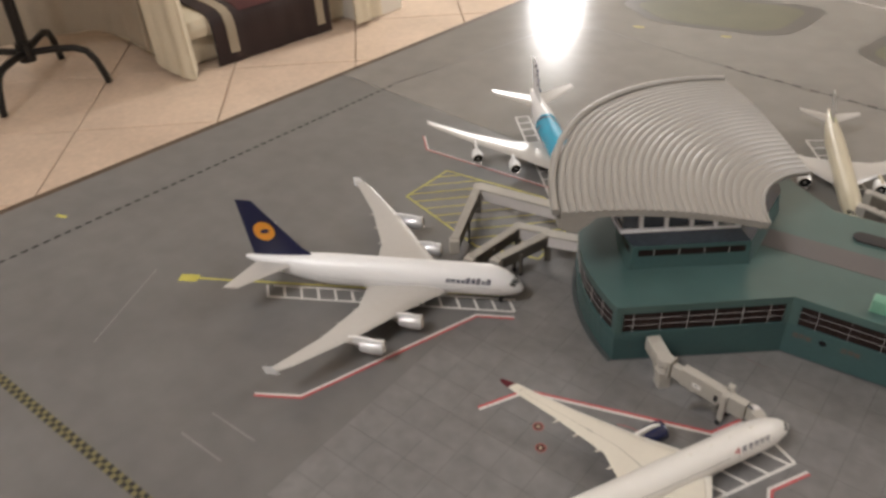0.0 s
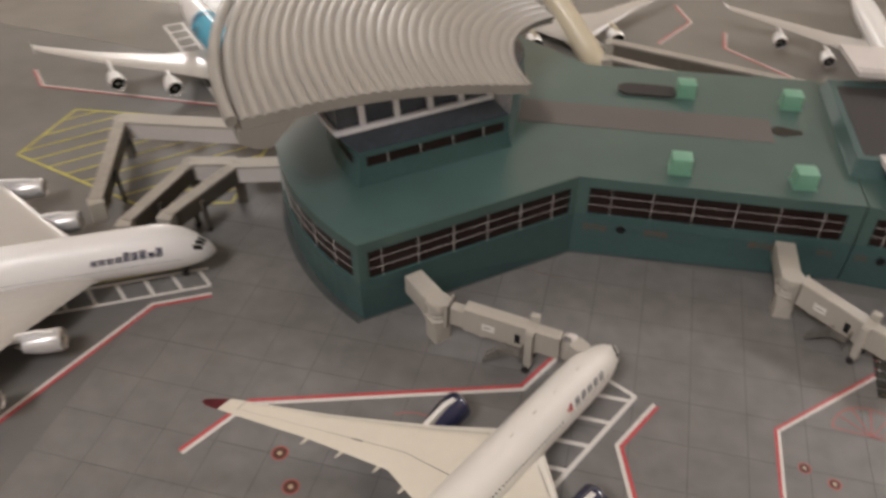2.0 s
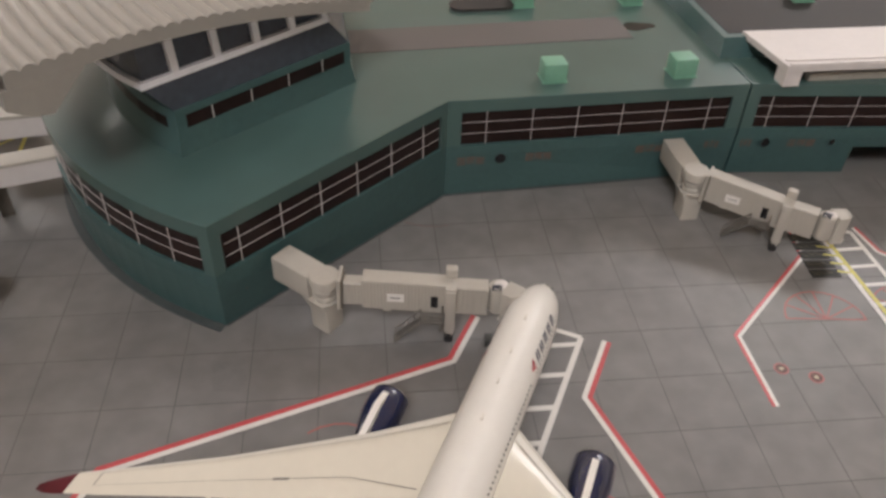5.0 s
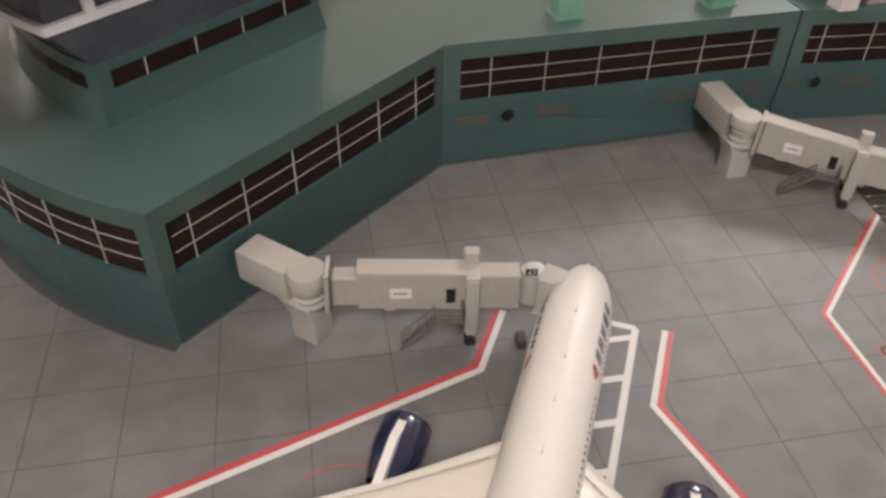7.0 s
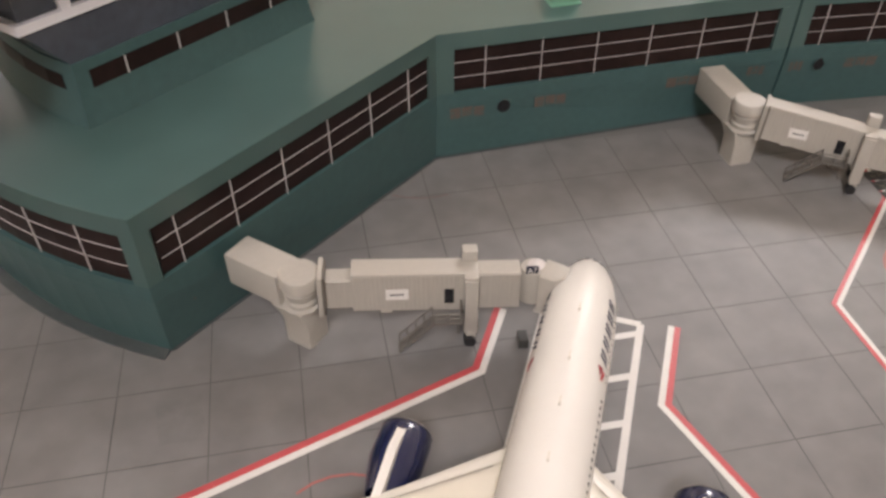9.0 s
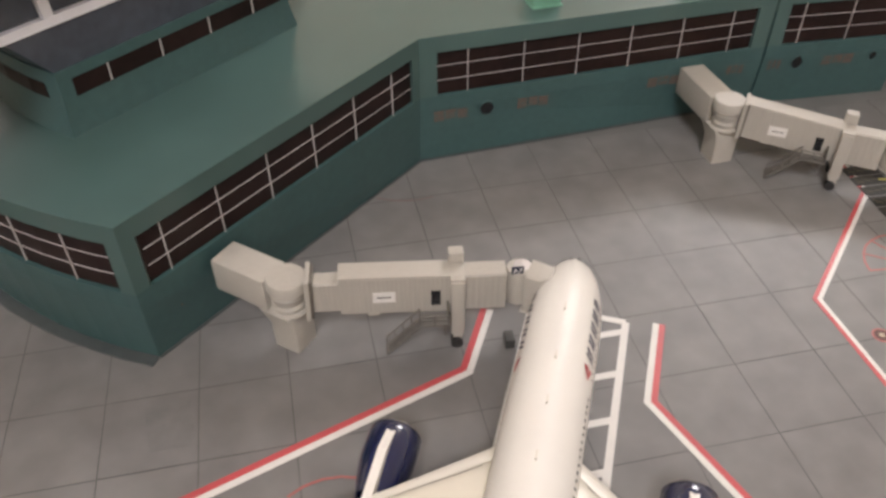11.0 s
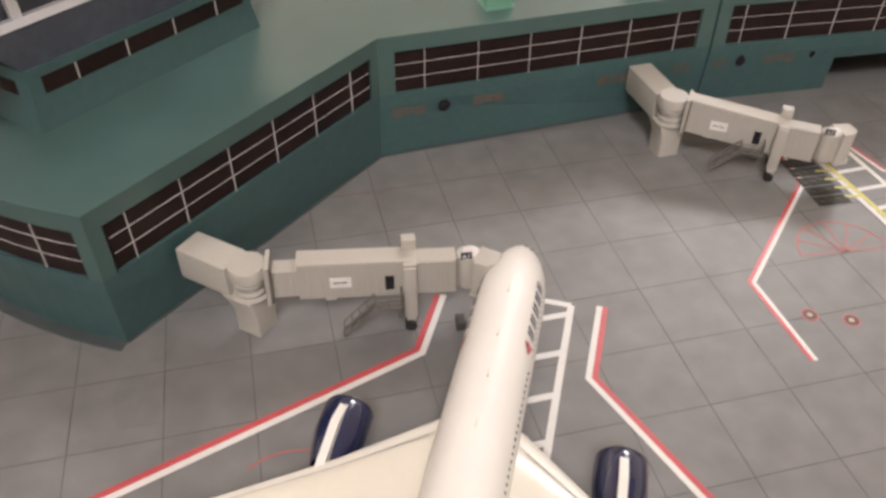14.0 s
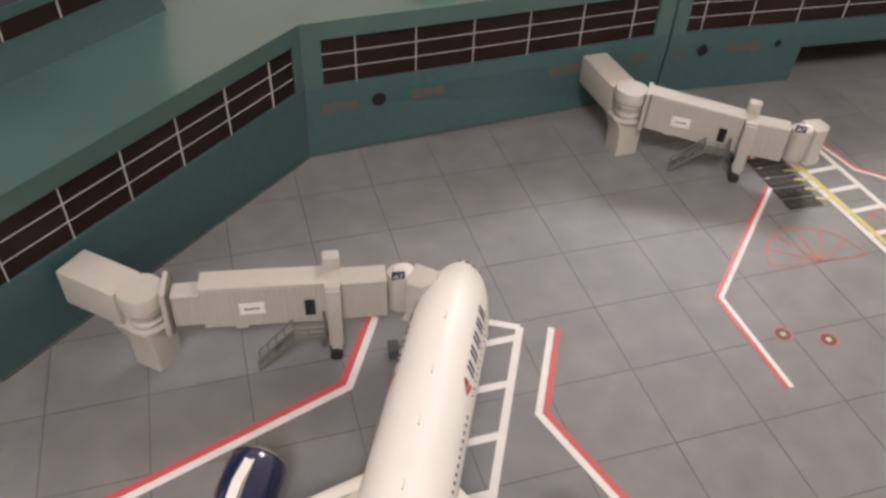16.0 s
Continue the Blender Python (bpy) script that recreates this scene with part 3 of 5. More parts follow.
# ---- the second terminal module ----
module = thing("terminal_hall", (0, 0, 0), "green model terminal hall with white raised roofs", "terminal building")
E0, E1 = (106.0, -0.3), (152.0, -6.4)
dE = (Vector(E1) - Vector(E0)).normalized()
far_s = (Vector(E0) + dE * 210)
W2 = [(106.0, -0.3), (far_s.x, far_s.y), (far_s.x, 100.0), (106.0, 96.3)]
door0, door1 = Vector(E0) + dE * 44.6, Vector(E0) + dE * 120
nE = Vector((dE.y, -dE.x))


def off(p, d_):
    return (p[0] + nE.x * d_, p[1] + nE.y * d_)


def leaning(foot, z0):
    """A wall block whose front leans out to the sill."""
    up = [off(foot[0], 1.4), off(foot[1], 1.4)] + list(foot[2:])
    low = [off(foot[0], BATTER * z0), off(foot[1], BATTER * z0)] + list(foot[2:])
    return loft(bmesh.new(), [[(x, y, z0) for x, y in low], [(x, y, LEDGE + 0.02) for x, y in up]])


part("lower_wall", leaning([E0, tuple(door0), (door0.x, 60.0), (106.0, 60.0)], 0.0), GREEN_LOW, module)
part("lower_wall", leaning([tuple(door1), (far_s.x, far_s.y), (far_s.x, 60.0), (door1.x, 60.0)], 0.0), GREEN_LOW, module)
part("rear_wall", prism(bmesh.new(), [(106.0, 60.0), (far_s.x, 60.0), (far_s.x, 100.0), (106.0, 96.3)], 0, LEDGE + 0.4), GREEN_LOW, module)
part("lintel", leaning([tuple(door0), tuple(door1), (door1.x, 60.0), (door0.x, 60.0)], 11.6), GREEN_LOW, module, "lintel over the dark passage")
W2U = [off(W2[0], 1.4), off(W2[1], 1.4), W2[2], W2[3]]
W2I = [off(W2[0], 0.4), off(W2[1], 0.4), W2[2], W2[3]]
W2U[0], W2I[0] = (106.0, W2U[0][1]), (106.0, W2I[0][1])
part("core_wall", prism(bmesh.new(), W2I, LEDGE, 33.2), GLASS_BROWN, module, "dark brown window backing")
part("sill_band", prism(bmesh.new(), W2U, LEDGE, SILL), GREEN_LOW, module)
port(module, 117.0, -1.8)
port(module, 141.4, -5.0, 1.25)
for s, w in ((2.0, 4.5), (19.5, 10.5)):
    for k in range(3):
        p = Vector(E0) + dE * (s + k * w / 3)
        faded_sign(module, tuple(p), tuple(p + dE * (w / 3 - 0.5)), 11.9 + 0.4 * (k % 2), 15.0)
part("roof", bevelled(prism(bmesh.new(), W2U, HEAD, ROOF), 0.9, 3), GREEN, module, "glossy green roof slab", smooth=True)
bm = bmesh.new()
pier(bm, W2U[0], at(W2U[0], W2U[1], 4.2 / 210), W2I[0], at(W2I[0], W2I[1], 4.2 / 210))
part("end_pier", bm, GREEN, module)
p0, p1 = at(W2I[0], W2I[1], 4.2 / 210), at(W2I[0], W2I[1], 0.62)
window_bars(module, p0, p1, 9, 5.1, 15.4)
# raised roof
bm = bmesh.new()
loft(bm, [[(x, y, ROOF - 0.2) for x, y in [(103.0, 18.0), (330, 8), (330, 104), (104.0, 90)]], [(x, y, 43.6) for x, y in [(104.5, 21.0), (330, 11), (330, 98), (105.5, 86.0)]]])
part("raised_block", bevelled(bm, 0.6), GREEN_LOW, module, "raised block with leaning green sides")
part("grey_roof", prism(bmesh.new(), [(107.5, 24.0), (328.0, 14.0), (328.0, 92.0), (108.0, 80.0)], 43.4, 43.75), DARK_ROOF, module, "flat grey roof")


def white_roof(name, front, back, zt, lead=0.0):
    """A white slab with ribs along its front, on square legs."""
    t = thing(name, (0, 0, 0), "white raised roof slab on legs over the hall", "roof", group="white raised roofs")
    bm = bmesh.new()
    x0 = 115.0
    dirn = -0.045
    prism(bm, [(x0, front), (x0 + 200, front + 200 * dirn), (x0 + 200, back + 200 * dirn), (x0 - 2.4, back)], zt - 2.2, zt)
    part("slab", bevelled(bm, 0.4), SLAB_WHITE, t)
    sgn = 1 if back > front else -1
    for k in range(2):
        y = front + sgn * (0.9 + 3.0 * k)
        part("ridge", box(bmesh.new(), (x0 + 100, y + 100 * dirn, zt + 0.25), (198, 1.3, 0.5), math.degrees(math.atan(dirn))), SLAB_WHITE, t)
    bm = bmesh.new()
    prism(bm, [(x0 + lead + 0.2, front + sgn * 0.2), (x0 + lead + 6.0, front + sgn * 0.0), (x0 + lead + 6.0, front + sgn * 5.5), (x0 + lead + 0.2, front + sgn * 6.0)], ROOF, zt - 2.0)
    part("leg", bevelled(bm, 0.3), SLAB_WHITE, t)
    part("duct", rbox((x0 + 75, front + sgn * 4.5 + 75 * dirn, ROOF + 1.5), (128, 3.0, 3.0), math.degrees(math.atan(dirn)), r=0.4), DUSTY_CREAM, t, "dusty duct under the slab")
    for k in (1, 2, 3):
        xx = x0 + lead + 50 * k
        part("leg", rbox((xx, front + sgn * 3 + 50 * k * dirn, (ROOF + zt - 2) / 2), (5.5, 5.5, zt - 2 - ROOF), r=0.3), SLAB_WHITE, t)
    return t


white_roof("white_roof", -5.0, 23.2, 44.7)
white_roof("white_roof", 80.0, 108.0, 51.0, 20.0)


# ---- airliners: x runs back from the nose in the local frame as -x, y to the left wing ----

class Body:
    """Fuselage of length L, half width w, half height h, centre height zc."""

    def __init__(self, L, w, h, zc, nose_drop=0.18, blunt=1.0, tail_up=0.62):
        self.L, self.w, self.h, self.zc, self.drop, self.blunt, self.up = L, w, h, zc, nose_drop, blunt, tail_up

    def section(self, s):
        """half width, half height and centre height at s from the nose"""
        L, r = self.L, self.h
        nose, tail = 2.7 * self.w * self.blunt, 0.66 * L
        if s < nose:
            k = max(0.0, s / nose)
            f = max(0.0, 1 - (1 - k) ** 2.1) ** 0.62
            return self.w * max(f, 0.02), self.h * max(f, 0.02), self.zc - self.drop * self.h * 2.0 * (1 - k) ** 2
        if s > tail:
            k = (s - tail) / (L - tail)
            f = 1 - 0.90 * k ** 1.7
            return self.w * f, self.h * f, self.zc + self.h * self.up * k ** 1.7
        return self.w, self.h, self.zc

    def point(self, s, ang, lift=0.0):
        """ang in degrees from the crown, positive to the left side"""
        w, h, z = self.section(s)
        a = radians(ang)
        return (-s, math.sin(a) * (w + lift), z + math.cos(a) * (h + lift))


def fuselage(b, n=32):
    ss = [b.L * 0.0006, b.L * 0.004, b.L * 0.01, b.L * 0.02, b.L * 0.032, b.L * 0.05, b.L * 0.07, b.L * 0.095, b.L * 0.12, b.L * 0.15]
    ss += [b.L * k / 100 for k in (20, 28, 36, 45, 55, 62, 66, 70, 74, 78, 82, 86, 90, 94, 97, 99.3)]
    return loft(bmesh.new(), [[b.point(s, 360 * k / n) for k in range(n)] for s in ss])


def patch(bm, b, s0, s1, a0, a1, lift=0.07, ns=3, na=3, lean=0.0):
    rows = [[bm.verts.new(b.point(s0 + (s1 - s0) * i / ns + lean * (j / na), a0 + (a1 - a0) * j / na, lift)) for j in range(na + 1)] for i in range(ns + 1)]
    for p, q in zip(rows, rows[1:]):
        for j in range(na):
            bm.faces.new((p[j], p[j + 1], q[j + 1], q[j]))
    return bm


def wing(sections, side=1, n=12):
    """Sections of (y, leading edge s, chord, z, thickness share); side 1 left, -1 right."""
    rings = []
    for y, le, ch, z, t in sections:
        ring = []
        for k in range(n):
            a = 2 * math.pi * k / n
            u = (1 - math.cos(a)) / 2
            th = t * ch * (0.6 * math.sqrt(max(u, 0)) * (1 - u) * 2.6 + 0.02)
            zz = th * (1 if k <= n // 2 else -0.55) * (1 if 0 < k % (n // 2) else 0.15)
            ring.append((-(le + u * ch), side * y, z + zz))
        rings.append(ring)
    return loft(bmesh.new(), rings)


def fin(sections, n=12):
    """Sections of (z, leading edge s, chord, thickness share)."""
    rings = []
    for z, le, ch, t in sections:
        ring = []
        for k in range(n):
            a = 2 * math.pi * k / n
            u = (1 - math.cos(a)) / 2
            th = t * ch * (0.6 * math.sqrt(max(u, 0)) * (1 - u) * 2.6 + 0.02) * (1 if 0 < k < n // 2 else (-1 if k > n // 2 else 0.1))
            ring.append((-(le + u * ch), th, z))
        rings.append(ring)
    return loft(bmesh.new(), rings)


def revolve(profile, s, y, z, n=24):
    return loft(bmesh.new(), [[(-(s + x), y + r * math.cos(2 * math.pi * k / n), z + r * math.sin(2 * math.pi * k / n)) for k in range(n)] for x, r in profile], cap=False)


def engine(parent, s, y, z, r, length, cowl, wing_z, wing_s, pylon_mat, lip):
    shell = [(0.35 * r, 0.80 * r), (0.06 * r, 0.83 * r), (0, 0.89 * r), (0.10 * r, 0.95 * r), (0.4 * r, r), (0.5 * length, r * 0.99), (0.8 * length, r * 0.82), (length, r * 0.66), (length, r * 0.6), (length * 0.82, r * 0.6)]
    eng = part("engine", revolve(shell, s, y, z), cowl, parent, smooth=True)
    part("inlet_lip", revolve([(0.16 * r, 0.80 * r), (0.03 * r, 0.84 * r), (-0.03 * r, 0.895 * r), (0.05 * r, 0.945 * r), (0.09 * r, 0.962 * r)], s, y, z), lip, eng, smooth=True)
    bm = bmesh.new()
    bmesh.ops.create_cone(bm, cap_ends=True, segments=24, radius1=r * 0.82, radius2=r * 0.82, depth=0.3, matrix=Matrix.Translation((-(s + 0.36 * r), y, z)) @ Matrix.Rotation(radians(90), 4, "Y"))
    part("fan", bm, BLACK, eng, "dark fan")
    part("spinner", revolve([(0.05 * r, 0.02), (0.2 * r, 0.16 * r), (0.36 * r, 0.24 * r)], s, y, z), STEEL, eng, smooth=True)
    part("exhaust_cone", revolve([(length * 0.8, 0.5 * r), (length * 1.12, 0.3 * r), (length * 1.32, 0.05)], s, y, z), STEEL, eng, smooth=True)
    bm = bmesh.new()
    w = 0.16 * r
    top0, top1 = s + 0.35 * r, wing_s + length * 0.7
    poly = [(-top0, z + r * 0.93), (-(s + 0.55 * length), z + r * 1.28), (-(wing_s + 0.3), wing_z + 0.3), (-top1, wing_z - 1.0), (-top1, z + r * 0.5), (-(s + 0.9 * length), z + r * 0.45)]
    a_ = [bm.verts.new((x, y - w, zz)) for x, zz in poly]
    b_ = [bm.verts.new((x, y + w, zz)) for x, zz in poly]
    bm.faces.new(a_)
    bm.faces.new(b_)
    for i in range(len(poly)):
        j = (i + 1) % len(poly)
        bm.faces.new((a_[i], a_[j], b_[j], b_[i]))
    part("pylon", bevelled(bm, 0.18), pylon_mat, parent, "white pylon")
    return eng


def gear(parent, s, y, rows, r, zt):
    leg = part("landing_gear", rod(bmesh.new(), (-s, y, r), (-s, y, zt), 0.45), STEEL, parent)
    for i in range(rows):
        for d in (-1, 1):
            x = -s + (i - (rows - 1) / 2) * r * 2.3
            bm = rod(bmesh.new(), (x, y + d * 0.9, r), (x, y + d * 2.3, r), r, 16)
            part("wheel", bevelled(bm, 0.25), RUBBER, leg, smooth=True)
        x = -s + (i - (rows - 1) / 2) * r * 2.3
        part("axle", rod(bmesh.new(), (x, y - 1.2, r), (x, y + 1.2, r), 0.35), STEEL, leg)


def airliner(name, label, nose, heading, b, wings, tips, stab, fins, engines, mats, group="model airliners on the stands"):
    plane = thing(name, (*nose, 0.0), label, "model airliner", group=group, turn=heading)
    skin, wingm, finm, cowl, lip = mats
    part("fuselage", fuselage(b), skin, plane, smooth=True)
    # belly fairing
    w0 = wings[0][1]
    cb = wings[0][2]
    rings = []
    for i in range(9):
        k = i / 8
        f = math.sin(math.pi * min(max(k, 0.02), 0.98)) ** 0.6
        rings.append([(-(w0 - 6 + k * (cb + 14)), b.w * (0.55 + 0.5 * f) * math.cos(2 * math.pi * j / 16), b.zc - b.h * 0.62 + b.h * 0.52 * f * math.sin(2 * math.pi * j / 16)) for j in range(16)])
    part("belly_fairing", loft(bmesh.new(), rings), skin, plane, smooth=True)
    for side in (1, -1):
        wg = part("wing", wing(wings, side), wingm, plane, smooth=True)
        if tips:
            part("wingtip", wing(tips[0], side), tips[1], wg, tips[2], smooth=True)
        part("tailplane", wing(stab, side, 10), wingm, plane, smooth=True)
        # flap track fairings
        for f in (0.18, 0.32, 0.48, 0.63):
            y = wings[0][0] + (wings[-1][0] - wings[0][0]) * f
            for w_a, w_b in zip(wings, wings[1:]):
                if w_a[0] <= y <= w_b[0]:
                    k = (y - w_a[0]) / (w_b[0] - w_a[0])
                    te = w_a[1] + w_a[2] + (w_b[1] + w_b[2] - w_a[1] - w_a[2]) * k
                    z = w_a[3] + (w_b[3] - w_a[3]) * k
            prof = [(-4.5, 0.1), (-2.5, 0.55), (-0.5, 0.6), (1.4, 0.42), (2.4, 0.08)]
            part("flap_fairing", revolve([(x, r) for x, r in prof], te, side * y, z - 0.55, 8), wingm, wg, smooth=True)
        for s, y, z, r, length, wz, ws in engines:
            engine(plane, s, side * y, z, r, length, cowl, wz, ws, skin, lip)
    part("tail_fin", fin(fins), finm, plane, smooth=True)
    # cockpit glass
    bm = bmesh.new()
    s0, s1 = b.w * 0.34, b.w * 0.66
    for side in (1, -1):
        for k in range(3):
            a0 = side * (6 + k * 21)
            patch(bm, b, s0 + 0.10 * b.w * k, s1 + 0.13 * b.w * k, a0, a0 + side * 17, 0.06, 2, 3)
    part("cockpit_glass", bm, BLACK, plane, "black cockpit windows")
    return plane


def cabin_windows(plane, b, s0, s1, ang, pitch, size, side):
    bm = bmesh.new()
    k = s0
    while k < s1:
        patch(bm, b, k, k + size, side * ang, side * (ang + size / b.h * 57), 0.05, 1, 1)
        k += pitch
    part("cabin_window_row", bm, BLACK, plane, "row of tiny dark cabin windows")


def title_bars(plane, b, s0, count, width, gap, a_top, a_low, side, mat_, tall, lean=0.5, stroke=0.44):
    """Plain strokes of the size of a title, one mesh a mark; tall gives each one's height."""
    for i in range(count):
        k = i if side < 0 else count - 1 - i
        s = s0 + i * (width + gap)
        top = a_low + (a_top - a_low) * tall[k]
        bm = bmesh.new()
        for d_ in (0.0, width * (1 - stroke)):
            patch(bm, b, s + d_, s + d_ + width * stroke, side * top, side * a_low, 0.07, 1, 5, lean=-side * lean * tall[k])
        part("title_bar", bm, mat_, plane)


def gear_set(plane, b, nose_s, main_s, main_y, rows, r):
    gear(plane, nose_s, 0.0, 1, r * 0.8, b.zc - b.h * 0.7)
    for side in (1, -1):
        gear(plane, main_s, side * main_y, rows, r, b.zc - b.h * 0.4)


def wing_sheet(sections, side, y0, y1, u0, u1, lift, ny=26, nu=1):
    """A thin sheet over the upper face of a wing between two spans and two shares of the chord."""
    bm = bmesh.new()
    rows = []
    for i in range(ny + 1):
        y = y0 + (y1 - y0) * i / ny
        for w_a, w_b in zip(sections, sections[1:]):
            if w_a[0] <= y <= w_b[0]:
                k = (y - w_a[0]) / (w_b[0] - w_a[0])
                le, ch, z, th = [w_a[m_] + (w_b[m_] - w_a[m_]) * k for m_ in (1, 2, 3, 4)]
        row = []
        for m_ in range(nu + 1):
            u = u0 + (u1 - u0) * m_ / nu
            row.append(bm.verts.new((-(le + u * ch), side * y, z + th * ch * (0.6 * math.sqrt(u) * (1 - u) * 2.6 + 0.02) + lift)))
        rows.append(row)
    for p, q in zip(rows, rows[1:]):
        for m_ in range(nu):
            bm.faces.new((p[m_], p[m_ + 1], q[m_ + 1], q[m_]))
    return bm


# the twin-engined airliner on the near stand
TWIN = Body(167.0, 7.45, 7.6, 13.0, 0.16, 1.22)
TWIN_WING = [(4.0, 46.3, 44.7, 9.0, 0.14), (7.0, 50.8, 38.7, 9.3, 0.13), (24.0, 65.8, 21.3, 11.2, 0.12), (50.0, 85.5, 11.2, 13.8, 0.11), (70.0, 99.0, 6.8, 16.0, 0.10), (75.5, 103.0, 5.4, 17.2, 0.09)]
TWIN_TIP = [(75.4, 102.9, 5.5, 17.15, 0.08), (77.2, 105.2, 4.5, 17.9, 0.08), (78.5, 107.4, 3.2, 18.9, 0.08), (79.1, 109.6, 1.4, 20.2, 0.08)]
TWIN_STAB = [(1.0, 141.0, 18.0, 16.2, 0.09), (23.5, 157.5, 6.0, 18.0, 0.09)]
TWIN_FIN = [(18.0, 130.0, 27.0, 0.05), (24.0, 138.5, 22.0, 0.05), (42.5, 156.5, 11.5, 0.05)]
TWIN_ENG = [(51.5, 26.2, 7.2, 5.0, 14.0, 11.6, 70.5)]
near = airliner("model_airliner", "white twin-engined model airliner with navy engines and red wingtips", (18.3, -63.0), 58.8, TWIN, TWIN_WING, (TWIN_TIP, MAROON_TIP, "dark red raked wingtip"),
                TWIN_STAB, TWIN_FIN, TWIN_ENG, (PLANE_CREAM, WING_GREY, NAVY_MATT, NAVY, METAL))
gear_set(near, TWIN, 17.0, 83.0, 13.0, 2, 1.7)
for side in (1, -1):
    cabin_windows(near, TWIN, 42.0, 132.0, 64.0 if side < 0 else 76.0, 1.55, 0.6, side)
    cabin_windows(near, TWIN, 15.5, 38.0, 68.0 if side < 0 else 80.0, 1.55, 0.45, side)
    title_bars(near, TWIN, 18.2, 5, 2.0, 1.4, 45.0 if side < 0 else 59.0, 62.0 if side < 0 else 75.0, side, BLUE_TITLE, (1, 1, 1, 1, 1), 1.1, 0.38)
    low_ = 44.0 if side < 0 else 58.0
    bm = bmesh.new()
    for k in range(4):
        patch(bm, TWIN, 36.0 + 0.6 * k, 36.6 + 0.6 * k, side * (low_ + 2.0 * k), side * (low_ + 10.0 - 0.8 * k), 0.08, 1, 5)
    part("title_mark", bm, RED, near, "plain dark red half of a triangle")
    bm = bmesh.new()
    for k in range(4):
        patch(bm, TWIN, 36.4 + 0.6 * k, 37.0 + 0.6 * k, side * (low_ + 10.3 - 0.6 * k), side * (low_ + 18.0 - 1.6 * k), 0.08, 1, 5)
    part("title_mark", bm, RED_LINE, near, "plain light red half of a triangle")
    part("flap_line", wing_sheet(TWIN_WING, side, 9.0, 71.5, 0.655, 0.665, 0.12), PANEL, near, "thin grey flap line")
    part("slat_line", wing_sheet(TWIN_WING, side, 9.0, 71.5, 0.126, 0.134, 0.10), PANEL, near, "thin grey slat line")
    part("end_line", wing_sheet(TWIN_WING, side, 71.2, 71.4, 0.13, 0.66, 0.12, 1, 6), PANEL, near, "thin grey line near the wingtip")
    part("slat", wing_sheet(TWIN_WING, side, 7.5, 74.5, 0.012, 0.118, 0.07, 30, 4), SLAT_CREAM, near, "paler leading edge")
    part("flap_gap", wing_sheet(TWIN_WING, side, 35.5, 38.5, 0.645, 0.68, 0.15, 2, 2), STEEL, near, "small dark gap in the flap line")
for s in (24.0, 36.5, 47.0, 58.5):
    bm = bmesh.new()
    prism(bm, [(-s, -0.12), (-s - 1.6, -0.12), (-s - 1.6, 0.12), (-s, 0.12)], 20.4, 21.2)
    part("antenna", bevelled(bm, 0.08), WING_GREY, near)
# red door mat and black unit below the nose
part("ground_power_unit", rbox((-17.8, 11.2, 1.3), (3.4, 2.2, 2.4), 20, r=0.3), DARK_GREY, near)

# four-engined double-decker
BIG = Body(177.0, 8.95, 10.2, 15.4, 0.26, 1.0, 0.55)
BIG_WING = [(5.0, 44.5, 54.0, 9.0, 0.13), (9.0, 48.0, 48.0, 9.6, 0.13), (33.0, 67.5, 28.5, 13.0, 0.11), (66.0, 92.0, 17.0, 16.6, 0.10), (94.0, 116.5, 9.6, 20.0, 0.09), (98.6, 122.5, 7.4, 20.6, 0.08)]
BIG_TIP = [(98.4, 122.5, 7.2, 17.4, 0.05), (99.1, 123.2, 7.4, 20.6, 0.06), (99.4, 126.0, 4.6, 23.8, 0.05)]
BIG_STAB = [(1.0, 141.0, 27.0, 19.0, 0.08), (36.0, 168.5, 9.0, 23.0, 0.08)]
BIG_FIN = [(21.0, 126.0, 44.0, 0.045), (30.0, 138.5, 33.0, 0.045), (62.5, 166.5, 10.0, 0.045)]
BIG_ENG = [(56.5, 37.0, 8.8, 4.5, 14.0, 14.0, 71.0), (73.5, 64.0, 11.2, 4.4, 14.0, 17.6, 89.5)]
A_NOSE, A_HEAD = (-137.8, -34.9), 24.7
big = airliner("model_airliner", "white double-deck model airliner with navy tail fin and orange disc", A_NOSE, A_HEAD, BIG, BIG_WING, (BIG_TIP, PLANE_WHITE, "white wingtip fence"),
               BIG_STAB, BIG_FIN, BIG_ENG, (PLANE_WHITE, WING_DULL, NAVY_MATT, SILVER, METAL))
big.scale = (0.955, 0.955, 0.955)
gear_set(big, BIG, 14.0, 80.0, 7.0, 3, 1.7)
for side in (1, -1):
    title_bars(big, BIG, 19.5, 9, 2.3, 0.8, 56.0, 78.0, side, NAVY_MATT, (1, 0.62, 1, 0.9, 1, 0.62, 0.62, 0.62, 0.62))
    bm = bmesh.new()
    disc = [(-(160.5 + 6.8 * math.cos(2 * math.pi * k / 32)), side * 1.75, 41.8 + 6.8 * math.sin(2 * math.pi * k / 32)) for k in range(32)]
    bm.faces.new([bm.verts.new(p) for p in disc])
    disc_ob = part("tail_disc", bm, ORANGE, big, "orange disc on the tail fin")
    bm = bmesh.new()
    oval = [(-(160.0 + 3.0 * math.cos(2 * math.pi * k / 20) + 0.5 * math.sin(2 * math.pi * k / 20)), side * 1.82, 41.8 + 1.5 * math.sin(2 * math.pi * k / 20) - 0.8 * math.cos(2 * math.pi * k / 20)) for k in range(20)]
    bm.faces.new([bm.verts.new(p) for p in oval])
    part("disc_mark", bm, NAVY_MATT, disc_ob)
    cabin_windows(big, BIG, 14.0, 150.0, 92.0, 1.7, 0.5, side)

